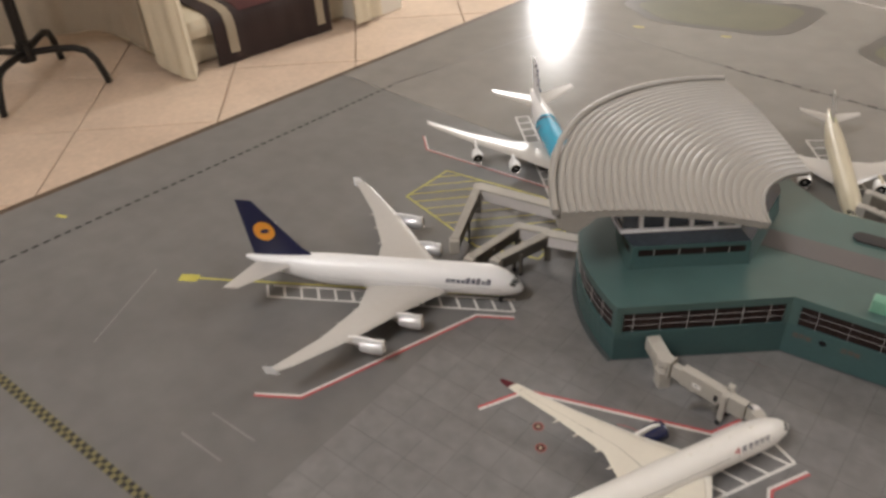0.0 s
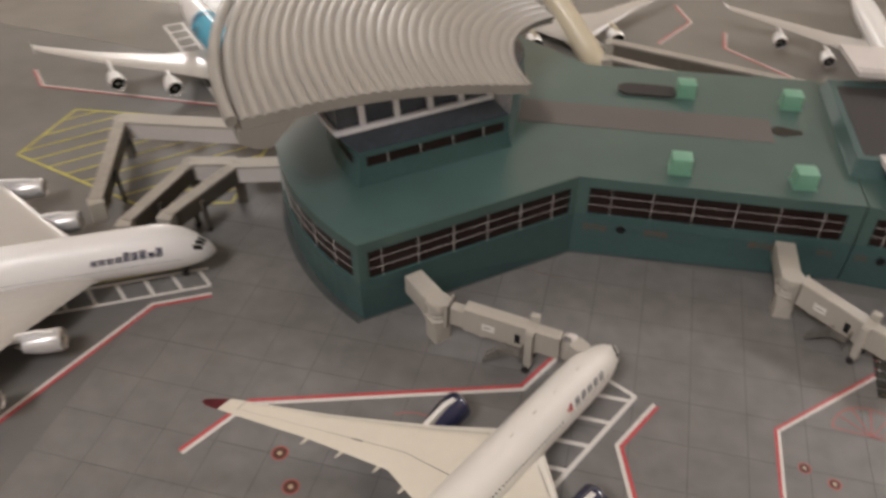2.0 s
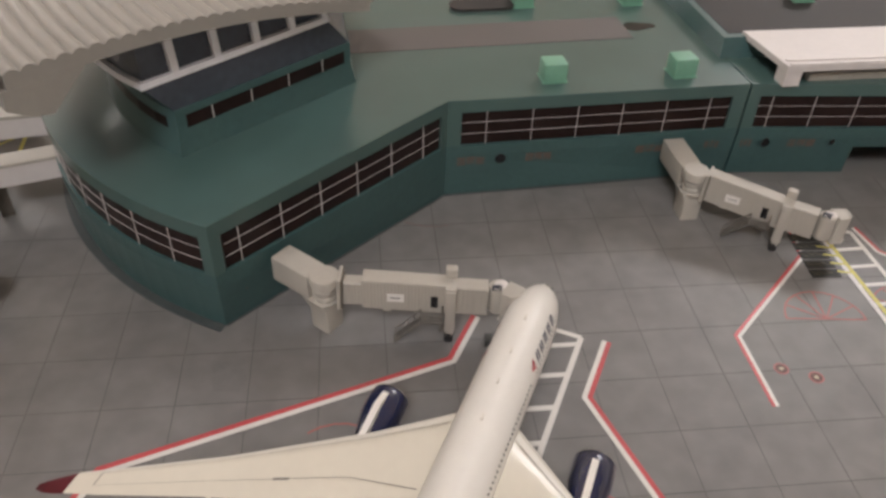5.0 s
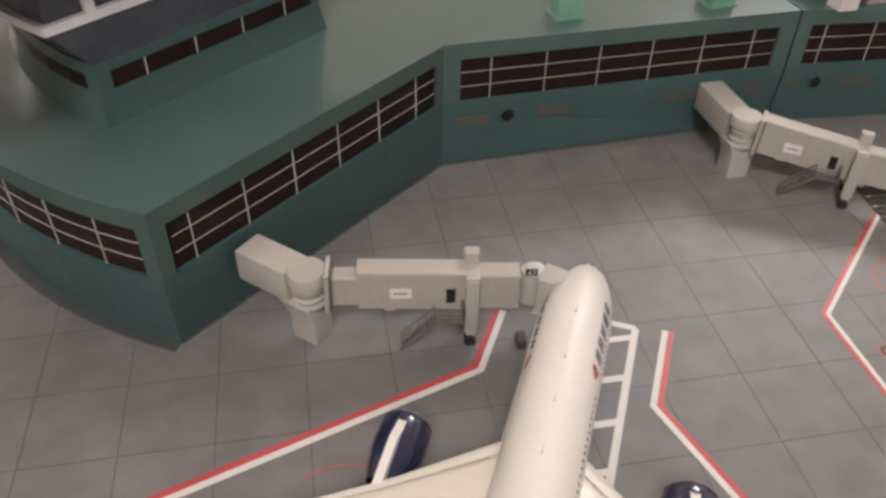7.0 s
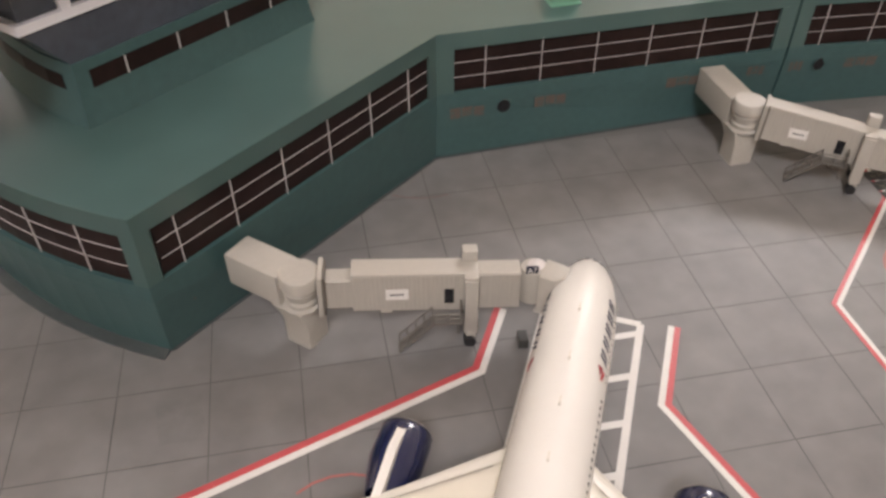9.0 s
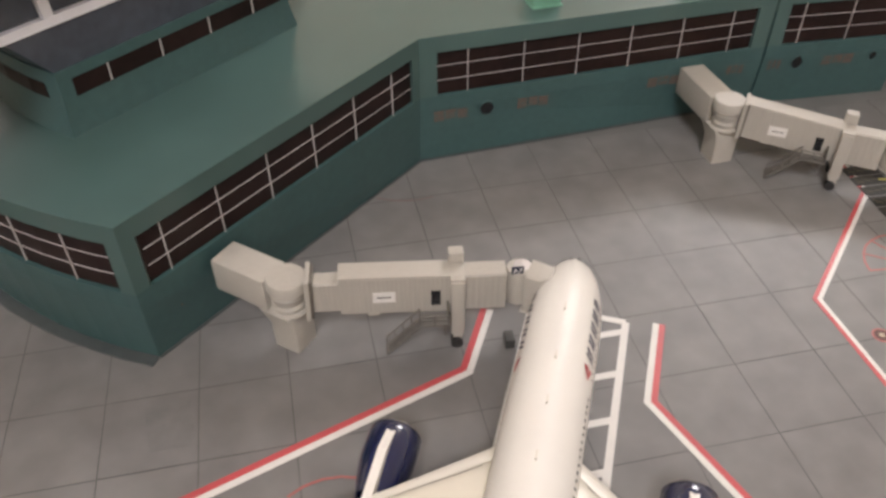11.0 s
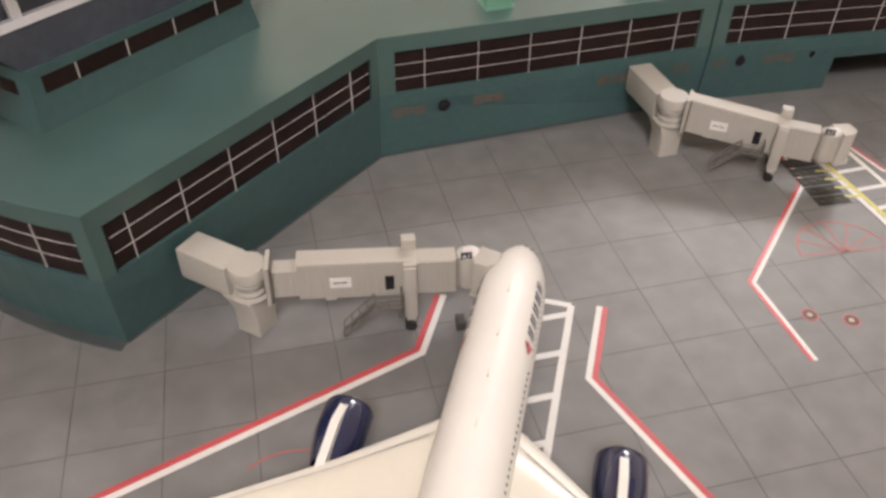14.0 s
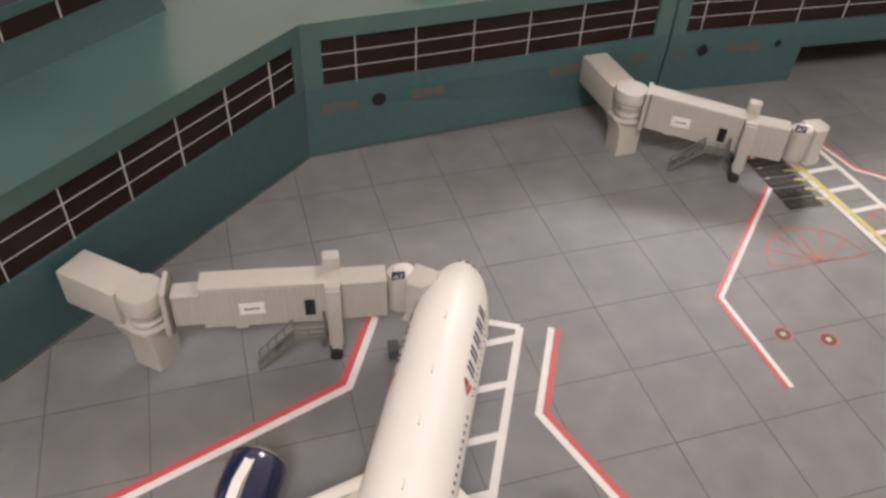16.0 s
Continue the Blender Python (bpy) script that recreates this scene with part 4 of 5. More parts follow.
# its mirror on the far side of the pier
blue = airliner("model_airliner", "white and turquoise double-deck model airliner beyond the canopy", (-150.5, 70.0), -50.0, BIG, BIG_WING, (BIG_TIP, PLANE_WHITE, "white wingtip fence"),
                BIG_STAB, [(21.0, 133.0, 36.0, 0.045), (28.0, 141.5, 29.0, 0.045), (52.0, 164.0, 13.0, 0.045)], BIG_ENG, (PLANE_WHITE, WING_DULL, PLANE_WHITE, PLANE_WHITE, METAL))
blue.scale = (0.94, 0.94, 0.94)
gear_set(blue, BIG, 14.0, 80.0, 7.0, 3, 1.7)
bm = bmesh.new()
patch(bm, BIG, 60.0, 116.0, -178, 178, 0.06, 8, 40)
band_ob = part("turquoise_band", bm, TURQ, blue, "turquoise painted rear fuselage", smooth=True)
for s, a0, a1 in ((113.0, -70, 20), (104.0, 10, 75), (109.0, -120, -60)):
    bm = bmesh.new()
    patch(bm, BIG, s, s + 3.0, a0, a1, 0.12, 2, 10, lean=-6.0)
    part("band_mark", bm, NAVY_MATT, band_ob, smooth=True)
for i in range(6):
    z = 33.0 + i * 3.1
    s = 141.5 + (z - 28.0) * 0.9375
    part("tail_mark", box(bmesh.new(), (-s - 1.1, 0.45 * (-1) ** i, z), (3.4, 1.7, 1.5), 0.0, 35.0 * (-1) ** i), NAVY_MATT, blue)

# twin on the far side
rear = airliner("model_airliner", "white twin-engined model airliner with pale yellow tail", (9.5, 137.5), -72.0, TWIN, [(*w_[:3], min(w_[3], 13.6), w_[4]) for w_ in TWIN_WING], ([(*w_[:3], 13.6, w_[4]) for w_ in TWIN_TIP], WING_DULL, "white raked wingtip"),
                TWIN_STAB, [(18.0, 130.0, 27.0, 0.05), (23.0, 138.0, 21.0, 0.05), (36.0, 153.0, 11.5, 0.05)], TWIN_ENG, (REAR_CREAM, WING_DULL, WING_DULL, PLANE_WHITE, METAL))
rear.scale = (0.94, 0.94, 0.94)
gear_set(rear, TWIN, 17.0, 83.0, 13.0, 2, 1.7)
bm = bmesh.new()
patch(bm, TWIN, 138.0, 156.0, -20, 110, 0.06, 8, 40)
part("tail_cone_band", bm, PALE_TAIL, rear, "pale yellow rear fuselage", smooth=True)
QUAD = Body(159.0, 7.05, 7.05, 13.0, 0.16)
QUAD_WING = [(4.0, 48.0, 36.0, 9.0, 0.13), (7.0, 50.5, 31.0, 9.3, 0.13), (24.0, 61.5, 21.0, 11.0, 0.11), (50.0, 76.0, 13.5, 13.8, 0.10), (83.0, 96.0, 6.5, 16.0, 0.09)]
QUAD_TIP = [(82.8, 96.0, 6.5, 16.0, 0.08), (85.5, 99.5, 3.0, 18.0, 0.08)]
QUAD_STAB = [(1.0, 134.0, 17.0, 16.0, 0.09), (24.0, 150.0, 6.0, 18.0, 0.09)]
QUAD_FIN = [(18.0, 124.0, 27.0, 0.05), (42.0, 148.0, 11.5, 0.05)]
QUAD_ENG = [(50.5, 31.0, 7.6, 3.7, 12.0, 11.0, 62.0), (66.5, 55.0, 9.6, 3.7, 12.0, 13.6, 77.5)]
# another four-engined one further along
last = airliner("model_airliner", "white four-engined model airliner behind the hall", (165.0, 131.0), -90.0, QUAD, QUAD_WING, (QUAD_TIP, PLANE_WHITE, "white winglet"),
                QUAD_STAB, QUAD_FIN, QUAD_ENG, (PLANE_WHITE, WING_DULL, PLANE_WHITE, PLANE_WHITE, METAL))
gear_set(last, QUAD, 16.0, 80.0, 11.0, 2, 1.6)


# ---- passenger bridges ----
def ribbed_box(x0, x1, w, z0, z1, pitch=0.9, depth=0.045, drop=0.0):
    """A tunnel section along x with fine upright ribs on its sides, sinking by drop."""
    bm = bmesh.new()
    n = max(2, int((x1 - x0) / pitch) * 2)
    rings = []
    for i in range(n + 1):
        x = x0 + (x1 - x0) * i / n
        d = depth if i % 2 else 0.0
        s = -drop * i / n
        for e in ((0.0,) if i in (0, n) else (0.0,)):
            h = w / 2 - d
            rings.append([(x, -h, z0 + s), (x, h, z0 + s), (x, h, z1 - 0.35 + s), (x, w / 2 - 0.35, z1 + s), (x, -w / 2 + 0.35, z1 + s), (x, -h, z1 - 0.35 + s)])
    return loft(bm, rings)


def letters(text, size, mat_, parent, m):
    cu = bpy.data.curves.new("sign_text", "FONT")
    cu.body, cu.size, cu.align_x, cu.align_y, cu.extrude = text, size * MM, "CENTER", "CENTER", 0.00003
    tmp = bpy.data.objects.new("sign_text", cu)
    scene.collection.objects.link(tmp)
    me = bpy.data.meshes.new_from_object(tmp.evaluated_get(bpy.context.evaluated_depsgraph_get()))
    bpy.data.objects.remove(tmp)
    me.materials.append(mat_)
    ob = new("sign_text", me)
    ob.parent = parent
    ob.matrix_local = m
    return ob


def passenger_bridge(base, heading, stub_heading, stub_len, cab_turn, length=46.0, inner=8.9, door_back=4.5, folds=True, sag=0.3, reach=12.4, label="cream model passenger bridge with boarding stairs"):
    t = thing("passenger_bridge", (*base, 0.0), label, "passenger bridge", group="passenger bridges", turn=heading)
    sh = stub_heading - heading  # stub direction, from the wall towards the column, in the local frame
    ca, sa = math.cos(radians(sh)), math.sin(radians(sh))
    # square tapered column
    bm = bmesh.new()
    loft(bm, [[(x * k + ox, y * k, z) for x, y in ((-1, -1), (1, -1), (1, 1), (-1, 1))] for k, z, ox in ((3.2, -0.7, 0), (3.25, 6.6, 0), (3.6, 8.6, -0.6), (4.0, 10.4, -1.4))])
    bmesh.ops.rotate(bm, verts=bm.verts, cent=(0, 0, 0), matrix=Matrix.Rotation(radians(sh), 3, "Z"))
    part("column", bevelled(bm, 0.35), CREAM, t, smooth=True)
    # stub to the wall
    bm = bmesh.new()
    c = Vector((-ca * (stub_len / 2 + 2.0), -sa * (stub_len / 2 + 2.0), 14.5 - 0.5 * sag))
    m = Matrix.Translation(c) @ Matrix.Rotation(radians(sh), 4, "Z") @ Matrix.Diagonal((stub_len - 2.0, 7.4, 8.2, 1))
    bmesh.ops.create_cube(bm, size=1, matrix=m)
    part("fixed_corridor", bevelled(bm, 0.45), CREAM, t, smooth=True)
    bm = bmesh.new()
    loft(bm, [[(r * math.cos(2 * math.pi * k / 28), r * math.sin(2 * math.pi * k / 28), z) for k in range(28)] for r, z in ((3.9, 9.6), (4.2, 10.0), (4.2, 10.5), (3.35, 10.8), (3.35, 11.7), (3.75, 12.1), (3.35, 12.6), (3.35, 13.4), (3.9, 14.2), (3.9, 14.8), (3.5, 15.2), (4.3, 15.8), (4.3, 18.3), (4.0, 18.7))])
    part("rotunda", bm, CREAM, t, "round ribbed rotunda", smooth=True)
    part("collar", rbox((4.2, 0, 14.1), (1.0, 6.8, 10.8), 0, 2, r=0.25), CREAM, t)
    # dark filler that stands for the shaded gap behind the collar
    part("gap_shade", rbox((4.95, 0, 14.1), (0.5, 6.2, 10.2), 0, 2, r=0.1), SHADOW_BROWN, t, "dark strip in place of the shaded gap behind the collar")
    part("inner_tunnel", ribbed_box(3.5, inner + 1.0, 4.1, 10.0, 17.6), CREAM_RIB, t)
    part("middle_tunnel", ribbed_box(inner, length - 11.6, 5.0, 9.4, 19.1, drop=0.4 + sag), CREAM_RIB, t)
    part("tunnel_roof", rbox(((length - 11.6 + inner) / 2, 0, 18.9 - sag / 2), (length - 11.7 - inner, 4.95, 0.6), 0, math.degrees(math.atan((0.4 + sag) / (length - 11.6 - inner))), r=0.2), CREAM, t, smooth=True)
    part("outer_tunnel", ribbed_box(length - 14.0, length - 2.2, 4.7, 9.2 - sag, 18.6 - sag, 1.3, drop=0.2), CREAM_RIB, t)
    # lift column straddling the tunnel
    x = length - reach
    lift = part("lift_frame", rbox((x, 0, 18.3 - sag), (3.0, 7.6, 1.2), r=0.3), CREAM, t, smooth=True)
    for side in (1, -1):
        part("post", rbox((x, side * 3.5, 10.7 - sag / 2), (2.9, 1.6, 15.2 - sag), r=0.35), CREAM, lift, smooth=True)
        part("foot", rbox((x, side * 3.7, 2.6), (2.0, 1.4, 2.2), r=0.3), CREAM, lift)
        bm = rod(bmesh.new(), (x - 0.2, side * 4.1 - 1.2, 1.3), (x - 0.2, side * 4.1 + 1.2, 1.3), 1.3, 18)
        part("wheel", bevelled(bm, 0.25), RUBBER, lift, "black wheel", smooth=True)
    part("cap", rbox((x, 2.5, 20.1 - sag), (3.2, 2.6, 3.2), r=0.45), CREAM, lift, smooth=True)
    # cab
    bm = bmesh.new()
    cx = length + 0.6
    loft(bm, [[(cx + r * math.cos(2 * math.pi * k / 24), r * math.sin(2 * math.pi * k / 24), z) for k in range(24)] for r, z in ((2.3, 9.4 - sag), (2.7, 9.9 - sag), (2.7, 17.8 - sag), (2.5, 18.2 - sag))])
    part("cab_rotunda", bm, CREAM_RIB, t, smooth=True)
    bm = bmesh.new()
    bmesh.ops.create_cone(bm, cap_ends=True, segments=20, radius1=2.0, radius2=0.5, depth=1.0, matrix=Matrix.Translation((cx + 0.7, 0.6, 18.6 - sag)))
    part("cab_dome", bm, SLAB_WHITE, t, smooth=True)
    bm = prism(bmesh.new(), [(2.0, -3.0), (5.2, -3.0), (7.2, -1.4), (7.2, 2.4), (2.0, 3.2)], 8.9 - sag, 18.4 - sag)
    bmesh.ops.transform(bm, verts=bm.verts, matrix=Matrix.Translation((cx, 0, 0)) @ Matrix.Rotation(radians(cab_turn), 4, "Z"))
    part("cab", bevelled(bm, 0.45), CREAM, t, smooth=True)
    bm = bmesh.new()
    m2 = Matrix.Translation((cx, 0, 12.8 - sag)) @ Matrix.Rotation(radians(cab_turn), 4, "Z") @ Matrix.Translation((7.5, 0, 0)) @ Matrix.Diagonal((0.9, 5.4, 7.4, 1))
    bmesh.ops.create_cube(bm, size=1, matrix=m2)
    if folds:
        part("bellows", bm, SHADOW_BROWN, t, "brown folding bellows")
    else:
        bm.free()
    # gate sign
    sign = part("gate_sign", rbox((cx - 0.6, -1.9, 18.9 - sag), (2.5, 0.4, 2.0), 0, r=0.08), SIGN_NAVY, t, "dark gate sign with pale letters")
    letters("A7", 1.7, SIGN_WHITE, sign, Matrix.Translation(((cx - 0.6) * MM, -2.13 * MM, (18.9 - sag) * MM)) @ Matrix.Rotation(radians(90), 4, "X"))
    part("sign_post", rbox((cx - 0.6, -0.9, 18.1 - sag), (0.8, 1.0, 1.0), r=0.1), CREAM, t)
    # board, door, lug
    board = part("advert_board", box(bmesh.new(), (inner + 9.2, -2.54, 13.8 - sag / 2), (4.7, 0.14, 2.8)), SIGN_WHITE, t, "small white board with dark bars")
    for k in range(5):
        part("bar", box(bmesh.new(), (inner + 8.0 + 0.58 * k, -2.63, 13.8 - sag / 2), (0.4, 0.04, 0.42)), BLACK, board)
    part("door", rbox((x - door_back, -2.4, 13.0 - sag * 0.8), (2.0, 0.5, 4.0), r=0.12), BLACK, t, "dark side door")
    part("lug", rbox((inner + 6.8, -1.9, 9.0), (2.4, 1.4, 0.9), r=0.2), CREAM, t)
    # stairs and landing
    lx = x - door_back - 0.5
    st = part("landing", rbox((lx, -4.6, 8.2), (6.0, 3.4, 0.4), r=0.08), STEEL, t, "small landing below the door")
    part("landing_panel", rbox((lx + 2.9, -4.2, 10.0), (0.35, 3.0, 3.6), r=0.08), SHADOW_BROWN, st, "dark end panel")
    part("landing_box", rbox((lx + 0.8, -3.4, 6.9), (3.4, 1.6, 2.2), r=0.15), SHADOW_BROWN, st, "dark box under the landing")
    for dx in (-3.0, 0.0, 3.0):
        part("landing_post", rod(bmesh.new(), (lx + dx, -6.2, 8.2), (lx + dx, -6.2, 10.9), 0.2, 6), STEEL, st)
    for z in (9.8, 11.0):
        part("landing_rail", rod(bmesh.new(), (lx - 3.0, -6.2, z), (lx + 3.0, -6.2, z), 0.18, 6), STEEL, st)
    part("landing_leg", rod(bmesh.new(), (lx + 2.4, -4.4, 3.4), (lx + 2.0, -3.9, 8.2), 0.2, 6), STEEL, st)
    x0, x1, z0, z1 = lx - 3.0, lx - 10.2, 8.1, 0.4
    for yy in (-3.6, -6.2):
        part("stringer", rod(bmesh.new(), (x0, yy, z0), (x1, yy, z1), 0.3, 6), STEEL, st)
        part("handrail", rod(bmesh.new(), (x0, yy, z0 + 2.6), (x1, yy, z1 + 2.6), 0.22, 6), STEEL, st)
        for k in range(5):
            f = k / 4
            part("baluster", rod(bmesh.new(), (x0 + (x1 - x0) * f, yy, z0 + (z1 - z0) * f), (x0 + (x1 - x0) * f, yy, z0 + (z1 - z0) * f + 2.6), 0.17, 6), STEEL, st)
    for k in range(8):
        f = (k + 0.5) / 8
        part("tread", box(bmesh.new(), (x0 + (x1 - x0) * f, -4.9, z0 + (z1 - z0) * f), (0.8, 2.6, 0.2)), STEEL, st)
    return t


passenger_bridge((-44.4, -57.5), -12.8, -47.0, 16.0, -25.0, 47.4, inner=10.6)
passenger_bridge((80.6, -22.8), -39.6, -92.0, 20.0, 38.0, 42.0, inner=4.6, door_back=6.0, folds=False, sag=1.8, reach=11.6)


def long_bridge(path, w, h, label, thin=5.0):
    """A wide fixed corridor, then slim tunnels, along a line of (x, y, z of its floor)."""
    t = thing("passenger_bridge", (path[0][0], path[0][1], 0.0), label, "passenger bridge", group="far passenger bridges")
    o = Vector((path[0][0], path[0][1], 0))
    for i, (a, b) in enumerate(zip(path, path[1:])):
        a, b = Vector(a) - o, Vector(b) - o
        d = b - a
        turn = math.degrees(math.atan2(d.y, d.x))
        tilt = -math.degrees(math.atan2(d.z, d.xy.length))
        c = (a + b) / 2
        ww, hh = (w, h) if i == 0 else (thin, h)
        part("tunnel", rbox((c.x, c.y, c.z + hh * 0.45), (d.length + 1.0, ww, hh * 0.9), turn, tilt, r=0.3), SHADOW_BROWN if i else SLAB_WHITE, t)
        part("tunnel_roof", rbox((c.x, c.y, c.z + hh * 0.96), (d.length + 1.6, ww + 0.4, hh * 0.16), turn, tilt, r=0.25), DUSTY_CREAM if i else CREAM, t)
        if i:
            e = a + d * 0.62
            for sgn in (1, -1):
                side = Vector((-d.y, d.x, 0)).normalized() * (thin * 0.62 * sgn)
                part("lift_post", rbox((e.x + side.x, e.y + side.y, (e.z + 4) / 2 + 1), (2.2, 1.2, e.z + 4), turn, r=0.2), SHADOW_BROWN, t)
                part("wheel", rod(bmesh.new(), (e.x + side.x * 0.8, e.y + side.y * 0.8, 1.2), (e.x + side.x * 1.3, e.y + side.y * 1.3, 1.2), 1.2, 14), RUBBER, t)
            tip = b + d.normalized() * 1.5
            part("cab", rbox((tip.x, tip.y, tip.z + hh * 0.45), (6.0, 6.4, hh * 1.05), turn + 18, r=0.4), CREAM_RIB, t)
    for i, p in enumerate(path[1:-1]):
        p = Vector(p) - o
        part("support", rbox((p.x, p.y, p.z / 2), (4.0, 4.0, p.z), 20, r=0.3), SHADOW_BROWN, t)
        part("joint_drum", rod(bmesh.new(), (p.x, p.y, p.z), (p.x, p.y, p.z + h * 1.03), thin * 0.72, 18), CREAM_RIB, t, smooth=True)
    return t


long_bridge([(-122.0, 43.0, 12.5), (-212.0, 36.0, 12.5), (-193.0, -23.0, 11.0)], 8.0, 8.5, "long cream and brown passenger bridge to the double-decker")
long_bridge([(-147.5, 12.0, 12.0), (-165.5, 8.5, 12.0), (-174.5, -33.0, 10.5)], 6.0, 8.0, "angled cream and brown passenger bridge beside the nose")
long_bridge([(-116.0, 17.0, 12.0), (-145.5, 10.5, 12.0), (-160.0, -26.0, 10.5)], 7.0, 8.0, "short white and brown passenger bridge to the nose door")
long_bridge([(112.0, 97.0, 12.0), (107.0, 129.5, 12.0), (14.0, 163.5, 11.0)], 6.5, 8.0, "long cream passenger bridge behind the pier")
long_bridge([(49.0, 97.0, 12.0), (50.0, 127.0, 12.0), (13.0, 143.0, 11.0)], 6.0, 8.0, "cream passenger bridge to the rear airliner", 4.5)

# ---- painted lines of the stands ----
def stand_line(points, width=2.4, red_left=True, parent=None):
    """White stripe with a red stripe beside it."""
    s = 1 if red_left else -1
    line("white_line", points, width * 0.5, WHITE_LINE, 0.10, -s * width * 0.25, parent)
    line("red_line", points, width * 0.5, RED_LINE, 0.10, s * width * 0.25, parent)


stand_line([(-1.6, -61.2), (-11.7, -77.0), (-101.5, -99.2), (-115.8, -122.2)], 2.9, False)
L2 = [(33.3, -77.0), (21.2, -95.8), (31.5, -141.0), (36.0, -160.0)]
stand_line(L2, 2.7, True)
L3 = [(112.6, -37.0), (109.6, -49.8), (71.8, -80.6), (70.0, -106.6)]
stand_line(L3, 2.0, False)
L4 = [(135.3, -38.5), (136.2, -51.5), (143.0, -59.5), (160.0, -75.0)]
stand_line(L4, 2.0, True)
A1 = [(-135.0, -50.9), (-154.7, -60.4), (-198.0, -163.8), (-220.3, -175.3)]
stand_line(A1, 2.9, True)
for pts in ([(-309.0, 111.0), (-294.0, 94.0), (-193.0, 90.5), (-160.0, 90.0)], [(55.5, 267.9), (63.8, 242.1), (42.7, 206.8)], [(83.8, 230.2), (81.7, 207.3), (125.2, 165.5), (140.0, 152.0)]):
    stand_line(pts, 2.2, False)
for p, q in (((-327.6, -193.7), (-352.7, -127.0)), ((-232.5, -213.8), (-202.5, -216.0)), ((-229.1, -196.2), (-197.4, -198.4))):
    line("faint_line", [p, q], 0.9, PALE_LINE, 0.07)


def ladder(p0, p1, width, rungs, side, w=1.5, mat_=WHITE_LINE, slant=0.0, start=0.0):
    """Rail from p0 to p1 with a second one beside it and rungs between."""
    a, b = Vector(p0), Vector(p1)
    d = (b - a).normalized()
    n = Vector((-d.y, d.x)) * side
    line("ladder_rail", [tuple(a), tuple(b)], w, mat_, 0.09)
    line("ladder_rail", [tuple(a + n * width), tuple(b + n * width)], w, mat_, 0.09)
    for k in range(rungs):
        f = start + (1 - start) * k / (rungs - 1)
        p = a + (b - a) * f
        line("ladder_rung", [tuple(p), tuple(p + n * width + d * slant)], w, mat_, 0.095)


line("ladder_rail", [(26.5, -74.3), (-31.9, -169.2)], 1.6, WHITE_LINE, 0.09)
line("ladder_rail", [(8.0, -64.0), (-50.0, -158.5)], 1.6, WHITE_LINE, 0.09)
line("ladder_rung", [(26.5, -74.3), (17.2, -68.4), (8.0, -64.0)], 1.6, WHITE_LINE, 0.095)
for k in range(9):
    x, y = 25.4 - 6.42 * k, -76.7 - 10.5 * k
    line("ladder_rung", [(x, y), (x - 20.0, y + 1.6)], 1.6, WHITE_LINE, 0.095)
ladder((-137.6, -46.0), (-271.5, -110.7), 11.0, 15, -1, 1.5, slant=4.0)
ladder((-262.0, 179.0), (-172.0, 71.0), 11.0, 13, 1, 1.5)
ladder(mirror((27.3, -74.4)), mirror((-31.0, -169.4)), 17.0, 10, 1, 1.6)
ladder((132.8, -40.5), (129.0, -110.0), 11.5, 9, -1, 1.5)
line("yellow_line", [(122.3, -44.0), (119.0, -140.0)], 1.4, YELLOW_LINE, 0.12)
for k in range(4):
    line("yellow_tick", [(121.8 - k * 0.2, -47.5 - k * 4.2), (117.0, -46.0 - k * 4.2)], 0.9, YELLOW_LINE, 0.12)
line("yellow_line", [(-150.0, -36.0), (-327.0, -122.5)], 1.5, YELLOW_LINE, 0.10)
line("yellow_block", [(-322.0, -120.2), (-333.0, -125.4)], 7.0, YELLOW_LINE, 0.10)
# black hatched box with pale marks beside the second bridge
for k in range(5):
    a = (110.0 - 0.6 * k, -40.5 - 4.5 * k)
    b = (a[0] + 9.6, a[1] - 1.2)
    line("black_block", [a, b], 4.0, BLACK_LINE, 0.11)
    for j in range(3):
        line("pale_mark", [(a[0] + 1.0 + 2.4 * j, a[1] + 1.1), (a[0] + 2.6 + 2.4 * j, a[1] - 1.4)], 0.22, DIM_MARK, 0.14)
        line("pale_mark", [(a[0] + 1.0 + 2.4 * j, a[1] - 0.6), (a[0] + 2.8 + 2.4 * j, a[1] - 0.4)], 0.2, DIM_MARK, 0.145)
# half wheel of pale red spokes
HUB = Vector((101.6, -78.2))
ring = []
for k in range(13):
    a = radians(190 - 15 * k + -20)
    p = HUB + Vector((math.cos(a), math.sin(a))) * 12.0
    ring.append(tuple(p))
    if k % 2 == 0:
        line("pale_red_spoke", [tuple(HUB), tuple(p)], 0.5, PALE_RED, 0.09)
line("pale_red_arc", ring, 0.5, PALE_RED, 0.095)
HUB3 = Vector((130.4, -79.5))
ring = [tuple(HUB3 + Vector((math.cos(radians(170 - 15 * k)), math.sin(radians(170 - 15 * k)))) * 12.0) for k in range(13)]
line("pale_red_arc", ring, 0.5, PALE_RED, 0.075)
for p in ring[::2]:
    line("pale_red_spoke", [tuple(HUB3), p], 0.5, PALE_RED, 0.07)
HUB2 = Vector((8.5, -136.0))
ring = [tuple(HUB2 + Vector((math.cos(radians(a)), math.sin(radians(a)))) * 13.5) for a in range(-60, 121, 15)]
line("pale_red_arc", ring, 0.5, PALE_RED, 0.09)
line("pale_red_spoke", [tuple(HUB2), ring[7]], 0.5, PALE_RED, 0.095)
ring = [(p[0] - 54.0, p[1] + 28.5) for p in ring]
line("pale_red_arc", ring, 0.5, PALE_RED, 0.09)
